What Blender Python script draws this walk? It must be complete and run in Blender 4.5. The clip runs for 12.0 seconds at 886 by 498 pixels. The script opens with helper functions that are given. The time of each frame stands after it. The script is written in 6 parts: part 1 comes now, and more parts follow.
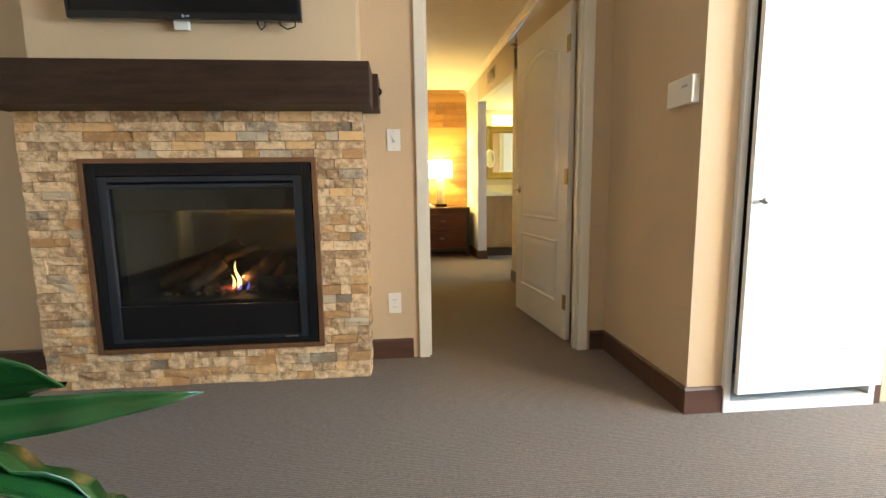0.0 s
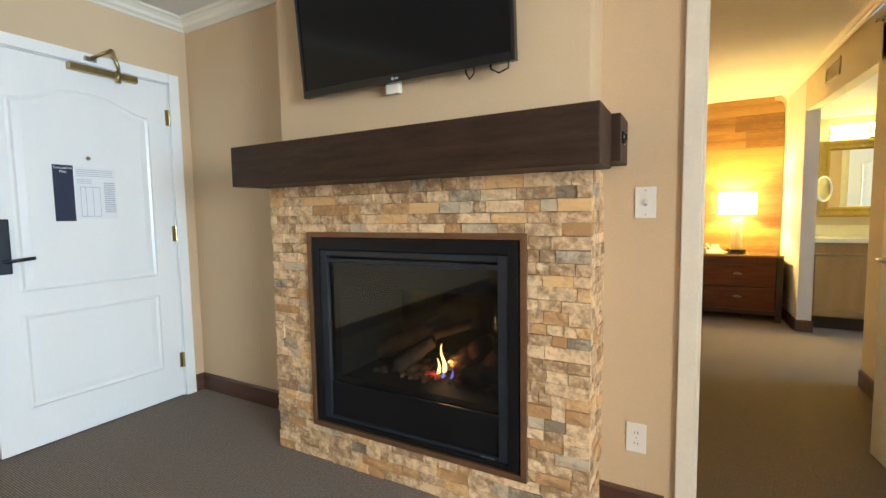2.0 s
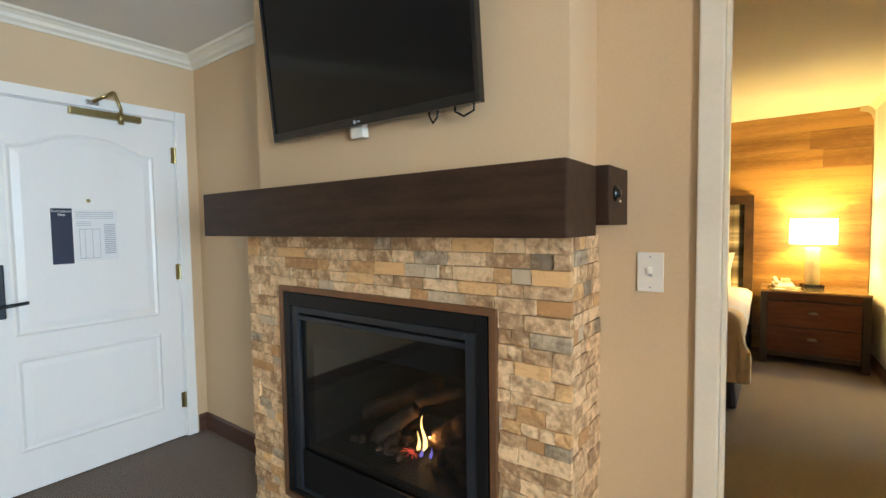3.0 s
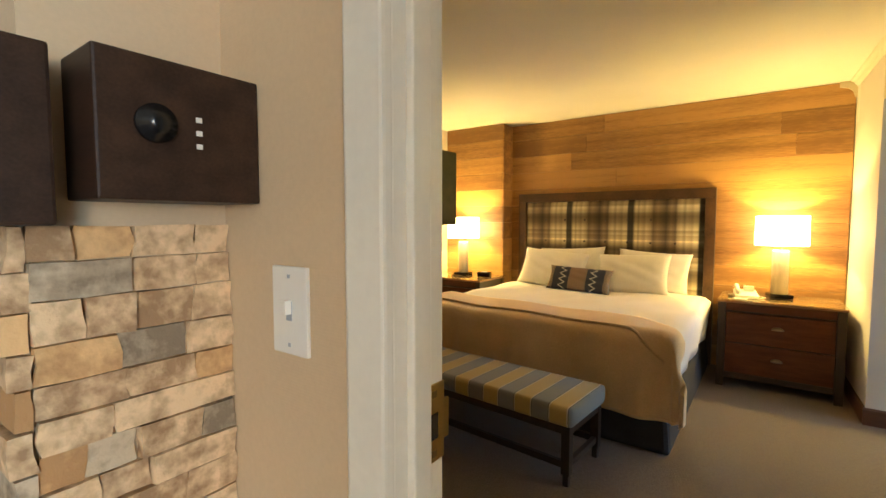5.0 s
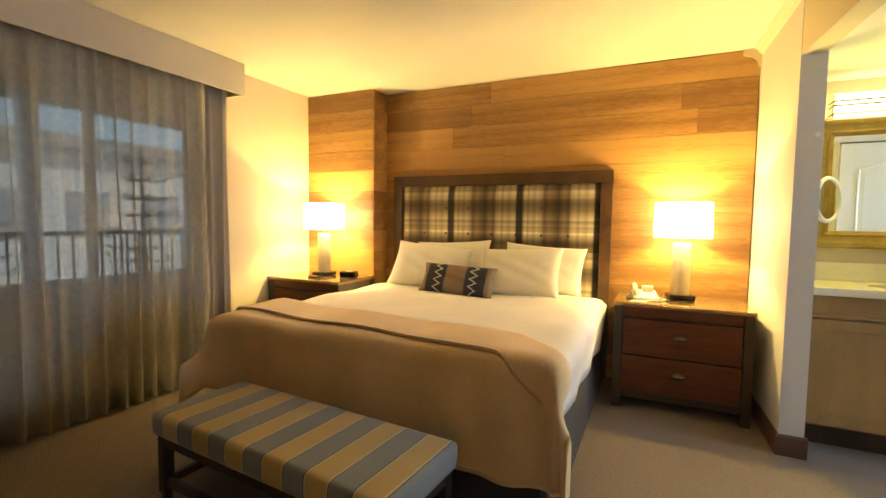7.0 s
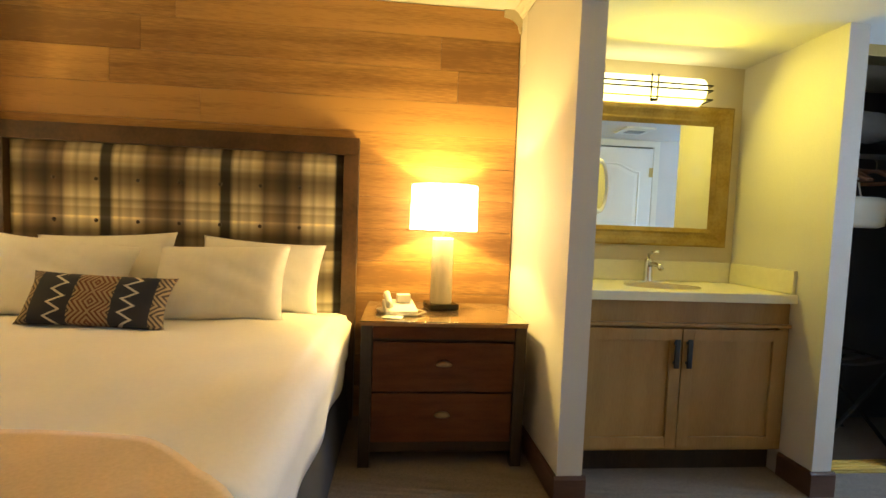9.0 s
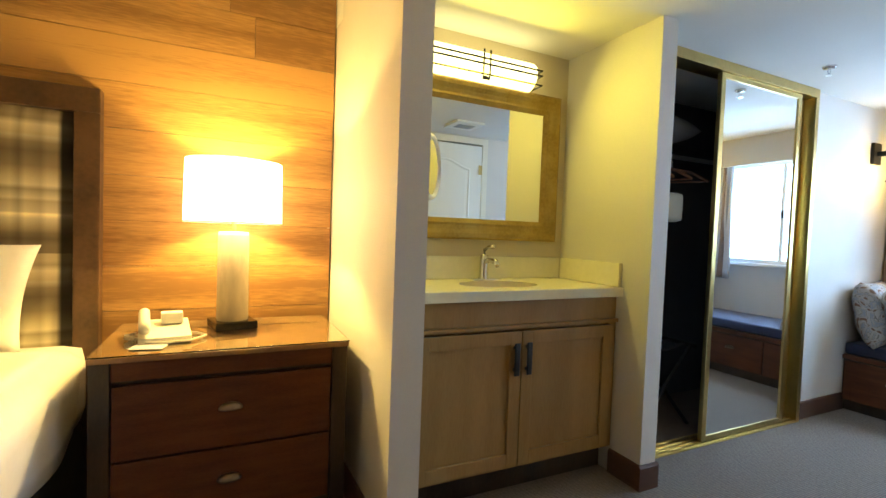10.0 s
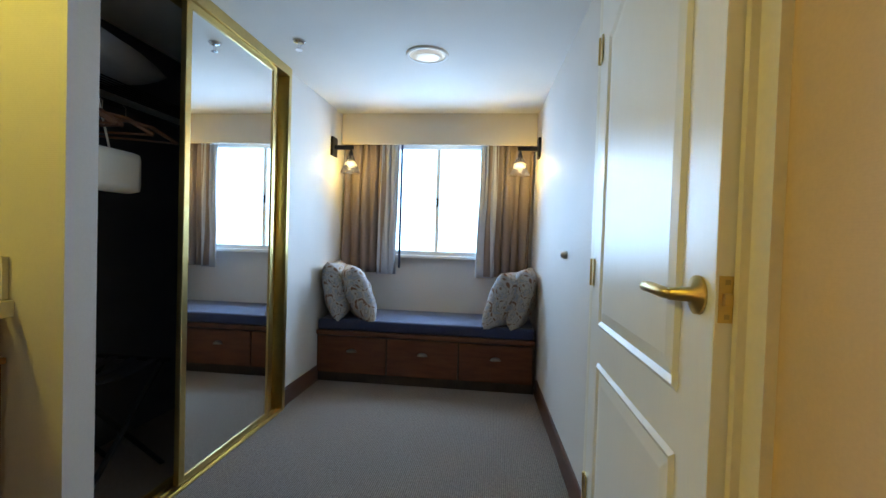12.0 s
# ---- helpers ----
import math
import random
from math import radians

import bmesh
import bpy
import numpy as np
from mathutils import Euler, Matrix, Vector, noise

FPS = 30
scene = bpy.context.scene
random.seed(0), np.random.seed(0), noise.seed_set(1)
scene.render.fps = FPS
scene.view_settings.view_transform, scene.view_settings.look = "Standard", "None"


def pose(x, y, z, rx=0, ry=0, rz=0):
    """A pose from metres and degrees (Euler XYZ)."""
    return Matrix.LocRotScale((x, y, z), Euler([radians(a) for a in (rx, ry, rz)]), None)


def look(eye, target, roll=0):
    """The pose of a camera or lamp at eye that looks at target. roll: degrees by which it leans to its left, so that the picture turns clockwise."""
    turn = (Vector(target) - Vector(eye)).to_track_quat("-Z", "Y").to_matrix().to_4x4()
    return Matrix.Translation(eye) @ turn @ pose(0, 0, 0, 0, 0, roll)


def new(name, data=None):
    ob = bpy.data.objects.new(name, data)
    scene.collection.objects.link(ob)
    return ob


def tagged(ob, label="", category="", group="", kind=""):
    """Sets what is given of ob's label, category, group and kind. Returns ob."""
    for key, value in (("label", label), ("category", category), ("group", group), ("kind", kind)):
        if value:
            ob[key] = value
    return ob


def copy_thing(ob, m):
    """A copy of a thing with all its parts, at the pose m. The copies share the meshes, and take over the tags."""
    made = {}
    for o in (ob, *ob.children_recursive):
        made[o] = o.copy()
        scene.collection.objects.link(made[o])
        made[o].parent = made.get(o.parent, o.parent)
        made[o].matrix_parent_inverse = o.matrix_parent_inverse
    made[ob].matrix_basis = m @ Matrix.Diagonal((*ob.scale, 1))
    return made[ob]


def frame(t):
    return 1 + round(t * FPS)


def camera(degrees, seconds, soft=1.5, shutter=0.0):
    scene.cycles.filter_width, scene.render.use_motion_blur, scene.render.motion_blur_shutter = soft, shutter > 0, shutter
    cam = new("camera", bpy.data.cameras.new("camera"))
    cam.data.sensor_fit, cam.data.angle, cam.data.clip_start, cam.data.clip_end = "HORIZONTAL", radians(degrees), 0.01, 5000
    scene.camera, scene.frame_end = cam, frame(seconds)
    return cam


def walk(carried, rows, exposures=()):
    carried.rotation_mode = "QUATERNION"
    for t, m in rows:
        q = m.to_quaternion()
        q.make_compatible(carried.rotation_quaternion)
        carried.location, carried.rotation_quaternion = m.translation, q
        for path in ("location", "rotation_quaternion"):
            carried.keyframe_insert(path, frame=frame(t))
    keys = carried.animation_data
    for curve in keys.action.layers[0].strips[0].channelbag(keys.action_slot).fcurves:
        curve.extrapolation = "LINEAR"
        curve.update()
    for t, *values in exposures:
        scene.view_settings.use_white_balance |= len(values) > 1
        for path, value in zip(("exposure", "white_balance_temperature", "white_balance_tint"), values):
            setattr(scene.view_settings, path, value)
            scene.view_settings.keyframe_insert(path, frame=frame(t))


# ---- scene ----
cam = camera(88.8, 12.0)
PATH = [
    (0, (0.115, 0.114, 0.96), (0.281, 2.091, 0.701), -0.8),
    (0.5, (0.188, 0.232, 1.011), (-0.012, 2.206, 0.757), -0.9),
    (1, (0.194, 0.399, 1.039), (-0.326, 2.314, 0.788), -0.9),
    (1.5, (0.212, 0.62, 1.105), (-0.566, 2.45, 0.885), -0.9),
    (2, (0.223, 0.806, 1.203), (-0.743, 2.55, 1.048), -0.9),
    (2.5, (0.279, 1.002, 1.309), (-0.833, 2.661, 1.198), -0.9),
    (3, (0.361, 1.22, 1.379), (-0.823, 2.828, 1.274), -0.8),
    (3.5, (0.436, 1.485, 1.407), (-0.758, 3.083, 1.297), -0.7),
    (3.7, (0.474, 1.591, 1.42), (-0.722, 3.187, 1.301), -0.7),
    (5.3, (0.570, 2.452, 1.329), (-0.580, 4.083, 1.202), 0.3),
    (5.5, (0.556, 2.562, 1.316), (-0.574, 4.207, 1.187), 0.3),
    (6, (0.547, 2.839, 1.273), (-0.511, 4.53, 1.139), 0.5),
    (6.5, (0.512, 3.111, 1.249), (-0.457, 4.856, 1.123), 0.8),
    (6.7, (0.498, 3.209, 1.246), (-0.432, 4.976, 1.121), 0.8),
    (8.5, (0.478, 4.157, 1.213), (0.346, 6.149, 1.09), 1.5),
    (9, (0.434, 4.455, 1.188), (0.613, 6.444, 1.074), 2.2),
    (9.5, (0.507, 4.67, 1.184), (1.012, 6.602, 1.076), 2.2),
    (10, (0.632, 4.89, 1.138), (1.492, 6.694, 1.065), 2.1),
    (10.5, (0.760, 5.01, 1.168), (1.943, 6.62, 1.077), 2.2),
    (11, (0.929, 5.096, 1.163), (2.461, 6.379, 1.08), 2.3),
    (11.5, (1.098, 5.162, 1.113), (2.949, 5.918, 1.054), 2.2),
    (12, (1.289, 5.207, 1.104), (3.276, 5.434, 1.058), 1.8),
]
walk(cam, [(t, look(eye, target, roll)) for t, eye, target, roll in PATH],
     [(0.0, -0.08), (1.5, 0.0), (2.5, -0.08), (3.5, -0.4), (5.5, -0.48), (6.5, -0.3), (8.5, -0.75), (9.5, -0.8), (10.5, -0.95), (11.5, -1.2), (12.0, -1.45)])

# ---- sky, sun, window light ----
world = bpy.data.worlds.new("sky_world")
scene.world = world
world.use_nodes = True
wn = world.node_tree
sky = wn.nodes.new("ShaderNodeTexSky")
sky.sky_type, sky.sun_disc = "NISHITA", False
sky.sun_elevation, sky.sun_rotation = radians(38), radians(150)
wn.nodes["Background"].inputs[1].default_value = 0.15
wn.links.new(sky.outputs[0], wn.nodes["Background"].inputs[0])


def lamp(name, kind, power, color, m, size=None, size_y=None, spread=None):
    data = bpy.data.lights.new(name, kind)
    data.energy, data.color = power, color
    if kind == "AREA":
        data.shape, data.size, data.size_y = "RECTANGLE", size, size_y
        if spread:
            data.spread = radians(spread)
    elif size:
        data.shadow_soft_size = size
    ob = new(name, data)
    ob.matrix_world = m
    return ob


sun = bpy.data.lights.new("sun", "SUN")
sun.energy, sun.angle, sun.color = 4.5, radians(0.5), (1.0, 0.95, 0.88)
sun_ob = new("sun", sun)
sun_ob.matrix_world = look((0, 0, 0), (-0.5 * math.cos(radians(38)), 0.87 * math.cos(radians(38)), -math.sin(radians(38))))

DAY = (0.47, 0.74, 1.0)
TUNG = (1.0, 0.70, 0.17)
lamp("daylight_living", "AREA", 405, DAY, look((4.28, 0.10, 1.5), (-2.6, 1.5, 1.0)), 2.6, 1.6)
lamp("daylight_hall", "AREA", 165, (0.40, 0.65, 1.0), look((5.275, 5.66, 1.44), (4, 5.66, 1.44)), 0.92, 0.98)

# ---- materials ----
def mat(name, color, rough=0.6, metal=0.0, var=0.12, scale=6.0, fine=60.0, bump=0.15, stretch=(1, 1, 1), color2=None, spec=0.5,
        trans=0.0, sheen=0.0, rand=0.0, coords="Object", fvar=0.5, coat=0.0):
    """A surface with broad and fine variation of colour, gloss and relief."""
    m = bpy.data.materials.new(name)
    m.use_nodes = True
    t = m.node_tree
    b = t.nodes["Principled BSDF"]
    tc = t.nodes.new("ShaderNodeTexCoord")
    mp = t.nodes.new("ShaderNodeMapping")
    mp.inputs["Scale"].default_value = stretch
    t.links.new(tc.outputs[coords], mp.inputs[0])
    n1, n2 = t.nodes.new("ShaderNodeTexNoise"), t.nodes.new("ShaderNodeTexNoise")
    n1.inputs["Scale"].default_value, n1.inputs["Detail"].default_value = scale, 5
    n2.inputs["Scale"].default_value, n2.inputs["Detail"].default_value = fine, 3
    t.links.new(mp.outputs[0], n1.inputs[0]), t.links.new(mp.outputs[0], n2.inputs[0])
    ramp = t.nodes.new("ShaderNodeValToRGB")
    c2 = color2 or tuple(min(1, c * (1 + var)) for c in color)
    c1 = color if color2 else tuple(c * (1 - var) for c in color)
    ramp.color_ramp.elements[0].position, ramp.color_ramp.elements[1].position = 0.3, 0.7
    ramp.color_ramp.elements[0].color, ramp.color_ramp.elements[1].color = (*c1, 1), (*c2, 1)
    mix = t.nodes.new("ShaderNodeMath")
    mix.operation = "MULTIPLY_ADD"
    t.links.new(n2.outputs[0], mix.inputs[0])
    mix.inputs[1].default_value = fvar
    t.links.new(n1.outputs[0], mix.inputs[2])
    sub = t.nodes.new("ShaderNodeMath")
    sub.operation = "SUBTRACT"
    t.links.new(mix.outputs[0], sub.inputs[0])
    sub.inputs[1].default_value = fvar / 2
    src = sub.outputs[0]
    if rand:
        info = t.nodes.new("ShaderNodeObjectInfo")
        ma = t.nodes.new("ShaderNodeMath")
        ma.operation = "MULTIPLY_ADD"
        t.links.new(info.outputs["Random"], ma.inputs[0])
        ma.inputs[1].default_value = rand
        s2 = t.nodes.new("ShaderNodeMath")
        s2.operation = "SUBTRACT"
        t.links.new(src, s2.inputs[0])
        s2.inputs[1].default_value = rand / 2
        t.links.new(s2.outputs[0], ma.inputs[2])
        src = ma.outputs[0]
    t.links.new(src, ramp.inputs[0])
    t.links.new(ramp.outputs[0], b.inputs["Base Color"])
    b.inputs["Roughness"].default_value, b.inputs["Metallic"].default_value = rough, metal
    b.inputs["Specular IOR Level"].default_value = spec
    b.inputs["Transmission Weight"].default_value = trans
    b.inputs["Sheen Weight"].default_value = sheen
    b.inputs["Coat Weight"].default_value = coat
    if bump:
        bp = t.nodes.new("ShaderNodeBump")
        bp.inputs["Strength"].default_value, bp.inputs["Distance"].default_value = bump, 0.002
        t.links.new(mix.outputs[0], bp.inputs["Height"])
        t.links.new(bp.outputs[0], b.inputs["Normal"])
    return m


def tree(m):
    return m.node_tree, m.node_tree.nodes["Principled BSDF"]


def waves(m, scale, direction, strength, dist=0.001, coords="Object", tint=None, bands="BANDS"):
    """Adds a fine woven or grained relief of parallel ribs to a material."""
    t, b = tree(m)
    tc = t.nodes.new("ShaderNodeTexCoord")
    w = t.nodes.new("ShaderNodeTexWave")
    w.wave_type, w.bands_direction = bands, direction
    w.inputs["Scale"].default_value, w.inputs["Distortion"].default_value = scale, 1.2
    w.inputs["Detail"].default_value, w.inputs["Detail Scale"].default_value = 2, 2
    t.links.new(tc.outputs[coords], w.inputs[0])
    bp = t.nodes.new("ShaderNodeBump")
    bp.inputs["Strength"].default_value, bp.inputs["Distance"].default_value = strength, dist
    t.links.new(w.outputs[1], bp.inputs["Height"])
    if b.inputs["Normal"].links:
        t.links.new(b.inputs["Normal"].links[0].from_socket, bp.inputs["Normal"])
    t.links.new(bp.outputs[0], b.inputs["Normal"])
    if tint:
        old = b.inputs["Base Color"].links[0].from_socket
        mx = t.nodes.new("ShaderNodeMix")
        mx.data_type, mx.blend_type = "RGBA", "MULTIPLY"
        t.links.new(old, mx.inputs[6])
        mx.inputs[7].default_value = (*tint, 1)
        t.links.new(w.outputs[1], mx.inputs[0])
        t.links.new(mx.outputs[2], b.inputs["Base Color"])
    return m


def glow(name, color, strength, base=(0.9, 0.85, 0.75)):
    m = bpy.data.materials.new(name)
    m.use_nodes = True
    t, b = tree(m)
    b.inputs["Base Color"].default_value = (*base, 1)
    b.inputs["Emission Color"].default_value = (*color, 1)
    b.inputs["Emission Strength"].default_value = strength
    return m


M = {}
M["wall"] = waves(mat("wallpaper_beige", (0.60, 0.445, 0.28), 0.75, var=0.05, scale=1.5, fine=150, bump=0.1), 75, "Z", 0.12, 0.0005)
# the hall's woven paper again, with yellow lamplight put into its colour
M["wall_bed"] = waves(mat("wallpaper_lamp_tint", (0.60, 0.52, 0.37), 0.75, var=0.05, scale=1.5, fine=150, bump=0.1), 75, "Z", 0.2, 0.0006)
# same paper with the daylight's cool cast put into its colour
M["wall_hall"] = waves(mat("wallpaper_day_tint", (0.62, 0.59, 0.56), 0.6, var=0.04, scale=1.5, fine=150, bump=0.1), 60, "Z", 0.35, 0.0008)
M["ceil"] = mat("ceiling_paint", (0.74, 0.72, 0.68), 0.85, var=0.03, scale=2, fine=120, bump=0.25)
M["white"] = mat("white_door_paint", (0.80, 0.80, 0.78), 0.32, var=0.02, scale=4, fine=90, bump=0.05, stretch=(1, 1, 0.2))
M["trim"] = mat("cream_trim_paint", (0.76, 0.72, 0.62), 0.35, var=0.04, scale=5, fine=80, bump=0.05)
M["base"] = mat("baseboard_brown", (0.085, 0.038, 0.024), 0.45, var=0.2, scale=4, fine=40, bump=0.1, stretch=(1, 1, 6))
M["carpet"] = waves(mat("carpet_ribbed", (0.22, 0.168, 0.130), 0.95, color2=(0.33, 0.257, 0.205), scale=70, fine=300, fvar=1.0, bump=0.9, sheen=0.1), 34, "Y", 1.0, 0.005, tint=(0.55, 0.53, 0.50))
M["mantel"] = mat("mantel_dark_walnut", (0.018, 0.0085, 0.005), 0.5, spec=0.3, color2=(0.048, 0.023, 0.013), scale=3, fine=30, bump=0.15, stretch=(1.2, 8, 10))
M["stone"] = mat("split_face_travertine", (0.35, 0.205, 0.100), 0.85, color2=(0.80, 0.555, 0.315), scale=26, fine=75, bump=2.0, rand=0.36, fvar=0.6)
M["stone_rust"] = mat("split_face_rust", (0.44, 0.235, 0.095), 0.85, color2=(0.74, 0.45, 0.20), scale=24, fine=90, bump=1.6, rand=0.6)
M["stone_grey"] = mat("split_face_grey", (0.24, 0.175, 0.11), 0.85, color2=(0.56, 0.43, 0.28), scale=28, fine=90, bump=1.6, rand=0.6)
M["mortar"] = mat("stone_backing", (0.34, 0.24, 0.15), 0.9, fine=80, bump=0.5)
M["black"] = mat("black_steel", (0.006, 0.006, 0.007), 0.45, spec=0.25, var=0.2, fine=120, bump=0.1)
M["gunmetal"] = mat("gunmetal_frame", (0.030, 0.036, 0.046), 0.4, metal=0.5, var=0.15, fine=120, bump=0.05)
M["firebox"] = mat("firebox_liner", (0.010, 0.010, 0.010), 0.7, var=0.3, fine=60, bump=0.3)
M["tv"] = mat("tv_screen", (0.003, 0.003, 0.004), 0.12, var=0.1, bump=0, spec=0.3)
M["plasticblack"] = mat("black_plastic", (0.007, 0.007, 0.008), 0.22, var=0.1, bump=0.02)
M["plate"] = mat("white_plastic", (0.76, 0.73, 0.66), 0.35, var=0.02, bump=0)
M["brass"] = mat("aged_brass", (0.38, 0.30, 0.14), 0.32, metal=1.0, var=0.15, fine=50, bump=0.08)
M["gold"] = mat("gold_anodised", (0.60, 0.44, 0.17), 0.28, metal=1.0, var=0.08, fine=60, bump=0.04)
M["chrome"] = mat("chrome", (0.75, 0.75, 0.76), 0.12, metal=1.0, var=0.03, bump=0)
M["nickel"] = mat("brushed_nickel", (0.45, 0.43, 0.40), 0.3, metal=1.0, var=0.08, bump=0.03)
M["woodwall"] = mat("honey_oak_plank", (0.20, 0.098, 0.032), 0.42, color2=(0.43, 0.235, 0.08), scale=1.8, fine=22, bump=0.4, stretch=(0.6, 6, 8), rand=0.46, fvar=0.6)
M["cherry"] = mat("reddish_brown_veneer", (0.075, 0.022, 0.009), 0.42, spec=0.3, color2=(0.125, 0.042, 0.018), scale=2.5, fine=40, bump=0.12, stretch=(2, 2, 12))
M["espresso"] = mat("espresso_wood", (0.022, 0.013, 0.009), 0.36, color2=(0.05, 0.03, 0.02), scale=3, fine=40, bump=0.15, stretch=(3, 3, 1))
M["hbframe"] = mat("headboard_frame_brown", (0.045, 0.022, 0.010), 0.45, color2=(0.10, 0.052, 0.025), scale=6, fine=50, bump=0.3)
M["glass"] = mat("clear_glass", (0.9, 0.95, 0.93), 0.02, trans=1.0, var=0, bump=0)
M["maple"] = mat("maple_cabinet", (0.27, 0.150, 0.046), 0.4, color2=(0.35, 0.205, 0.070), scale=2, fine=30, bump=0.08, stretch=(5, 5, 0.8))
M["counter"] = mat("cream_quartz", (0.74, 0.70, 0.55), 0.22, var=0.03, scale=30, fine=200, bump=0)
M["mirror"] = mat("mirror_glass", (0.88, 0.90, 0.90), 0.01, metal=1.0, var=0, bump=0)
M["goldframe"] = mat("antique_gold_frame", (0.26, 0.165, 0.03), 0.42, metal=0.5, color2=(0.38, 0.26, 0.07), scale=8, fine=70, bump=0.2)
M["sheet"] = mat("white_cotton", (0.80, 0.78, 0.76), 0.8, var=0.03, scale=3, fine=60, bump=0.35, sheen=0.2)
# pillowcase copy whose dark colour holds the shade inside the closet
M["pillowshade"] = mat("pillowcase_shaded", (0.22, 0.22, 0.24), 0.85, var=0.05, scale=7, fine=60, bump=0.5)
M["pillow"] = mat("white_pillowcase", (0.84, 0.82, 0.78), 0.8, var=0.03, scale=7, fine=30, bump=0.6, sheen=0.2)
M["blanket"] = mat("tan_blanket", (0.62, 0.43, 0.215), 0.72, color2=(0.78, 0.56, 0.31), scale=3, fine=120, bump=0.4, sheen=0.3)
M["skirt"] = mat("charcoal_bed_skirt", (0.035, 0.034, 0.042), 0.9, var=0.2, fine=150, bump=0.3)
M["blue"] = mat("blue_upholstery", (0.006, 0.036, 0.105), 0.85, var=0.2, scale=8, fine=200, bump=0.4, sheen=0.05)
M["chairwood"] = mat("walnut_chair_leg", (0.16, 0.065, 0.028), 0.4, var=0.25, fine=40, bump=0.1, stretch=(3, 3, 1))
M["drape"] = mat("taupe_drape", (0.30, 0.265, 0.23), 0.9, var=0.08, scale=4, fine=200, bump=0.2, stretch=(1, 1, 0.3))
M["valance"] = mat("cream_valance", (0.52, 0.47, 0.38), 0.85, var=0.04, scale=3, fine=200, bump=0.15)
M["shade"] = glow("lamp_shade_linen", (1.0, 0.70, 0.30), 28.0)
M["ceramic"] = mat("cream_stone_lamp_base", (0.55, 0.46, 0.30), 0.4, var=0.15, scale=9, fine=40, bump=0.1, stretch=(1, 1, 0.3))
M["leaf"] = mat("glossy_leaf", (0.004, 0.024, 0.007), 0.22, color2=(0.012, 0.075, 0.016), scale=3, fine=40, bump=0.3, spec=0.7)
M["paper"] = mat("paper", (0.74, 0.75, 0.76), 0.6, var=0.02, bump=0)
M["ink"] = mat("navy_ink", (0.012, 0.018, 0.045), 0.5, var=0.1, bump=0)
M["greyink"] = mat("grey_print", (0.35, 0.38, 0.42), 0.6, var=0.1, bump=0)
M["outdoor"] = mat("balcony_concrete", (0.36, 0.35, 0.33), 0.9, fine=30, bump=0.4)
M["foliage"] = mat("conifer_needles", (0.02, 0.05, 0.025), 0.8, color2=(0.05, 0.10, 0.045), fine=40, bump=0.4)
M["bark"] = mat("bark", (0.10, 0.07, 0.05), 0.9, fine=30, bump=0.8, stretch=(1, 1, 0.2))
M["steelbars"] = mat("black_railing_paint", (0.02, 0.02, 0.022), 0.45, var=0.1, bump=0.05)
# near-black walls: dimness inside closet and cupboard is put into the colour
M["recess_shade"] = mat("recess_baked_shade", (0.07, 0.072, 0.08), 0.8, var=0.05, bump=0.1)


M["copper"] = mat("brown_metal_trim", (0.20, 0.10, 0.05), 0.45, metal=0.5, var=0.15, bump=0.05)
M["fireglass"] = mat("ceramic_fire_glass", (0.30, 0.31, 0.29), 0.02, trans=1.0, var=0, bump=0)
M["charlog"] = mat("charred_log", (0.03, 0.02, 0.014), 0.9, color2=(0.24, 0.14, 0.08), scale=20, fine=80, bump=1.0)
M["flame"] = glow("flame_yellow", (1.0, 0.62, 0.18), 14)
M["flame_red"] = glow("flame_red", (1.0, 0.16, 0.06), 5)
M["ember_glow"] = glow("ember_red", (1.0, 0.09, 0.05), 3.0, (0.1, 0.02, 0.02))
M["flame_blue"] = glow("flame_blue", (0.2, 0.15, 1.0), 2.5)
M["bluepipe"] = mat("blue_hose", (0.02, 0.09, 0.35), 0.4, var=0.1, bump=0)
M["pewter"] = mat("dark_pewter", (0.22, 0.18, 0.15), 0.34, metal=0.9, var=0.2, bump=0.05)
M["cherrytop"] = mat("brown_veneer_top", (0.20, 0.105, 0.045), 0.3, color2=(0.30, 0.17, 0.08), scale=2.5, fine=40, bump=0.05, stretch=(2, 12, 2))
M["bulb"] = glow("warm_bulb", (1.0, 0.75, 0.4), 30)
M["vanityglow"] = glow("vanity_glass_glow", (1.0, 0.88, 0.38), 6)
M["lens"] = glow("lens_glow", (1.0, 0.9, 0.7), 1.0)
M["ribglass"] = mat("ribbed_glass", (0.95, 0.93, 0.88), 0.08, trans=1.0, var=0, bump=0)
waves(M["ribglass"], 60, "X", 1.0, 0.002)


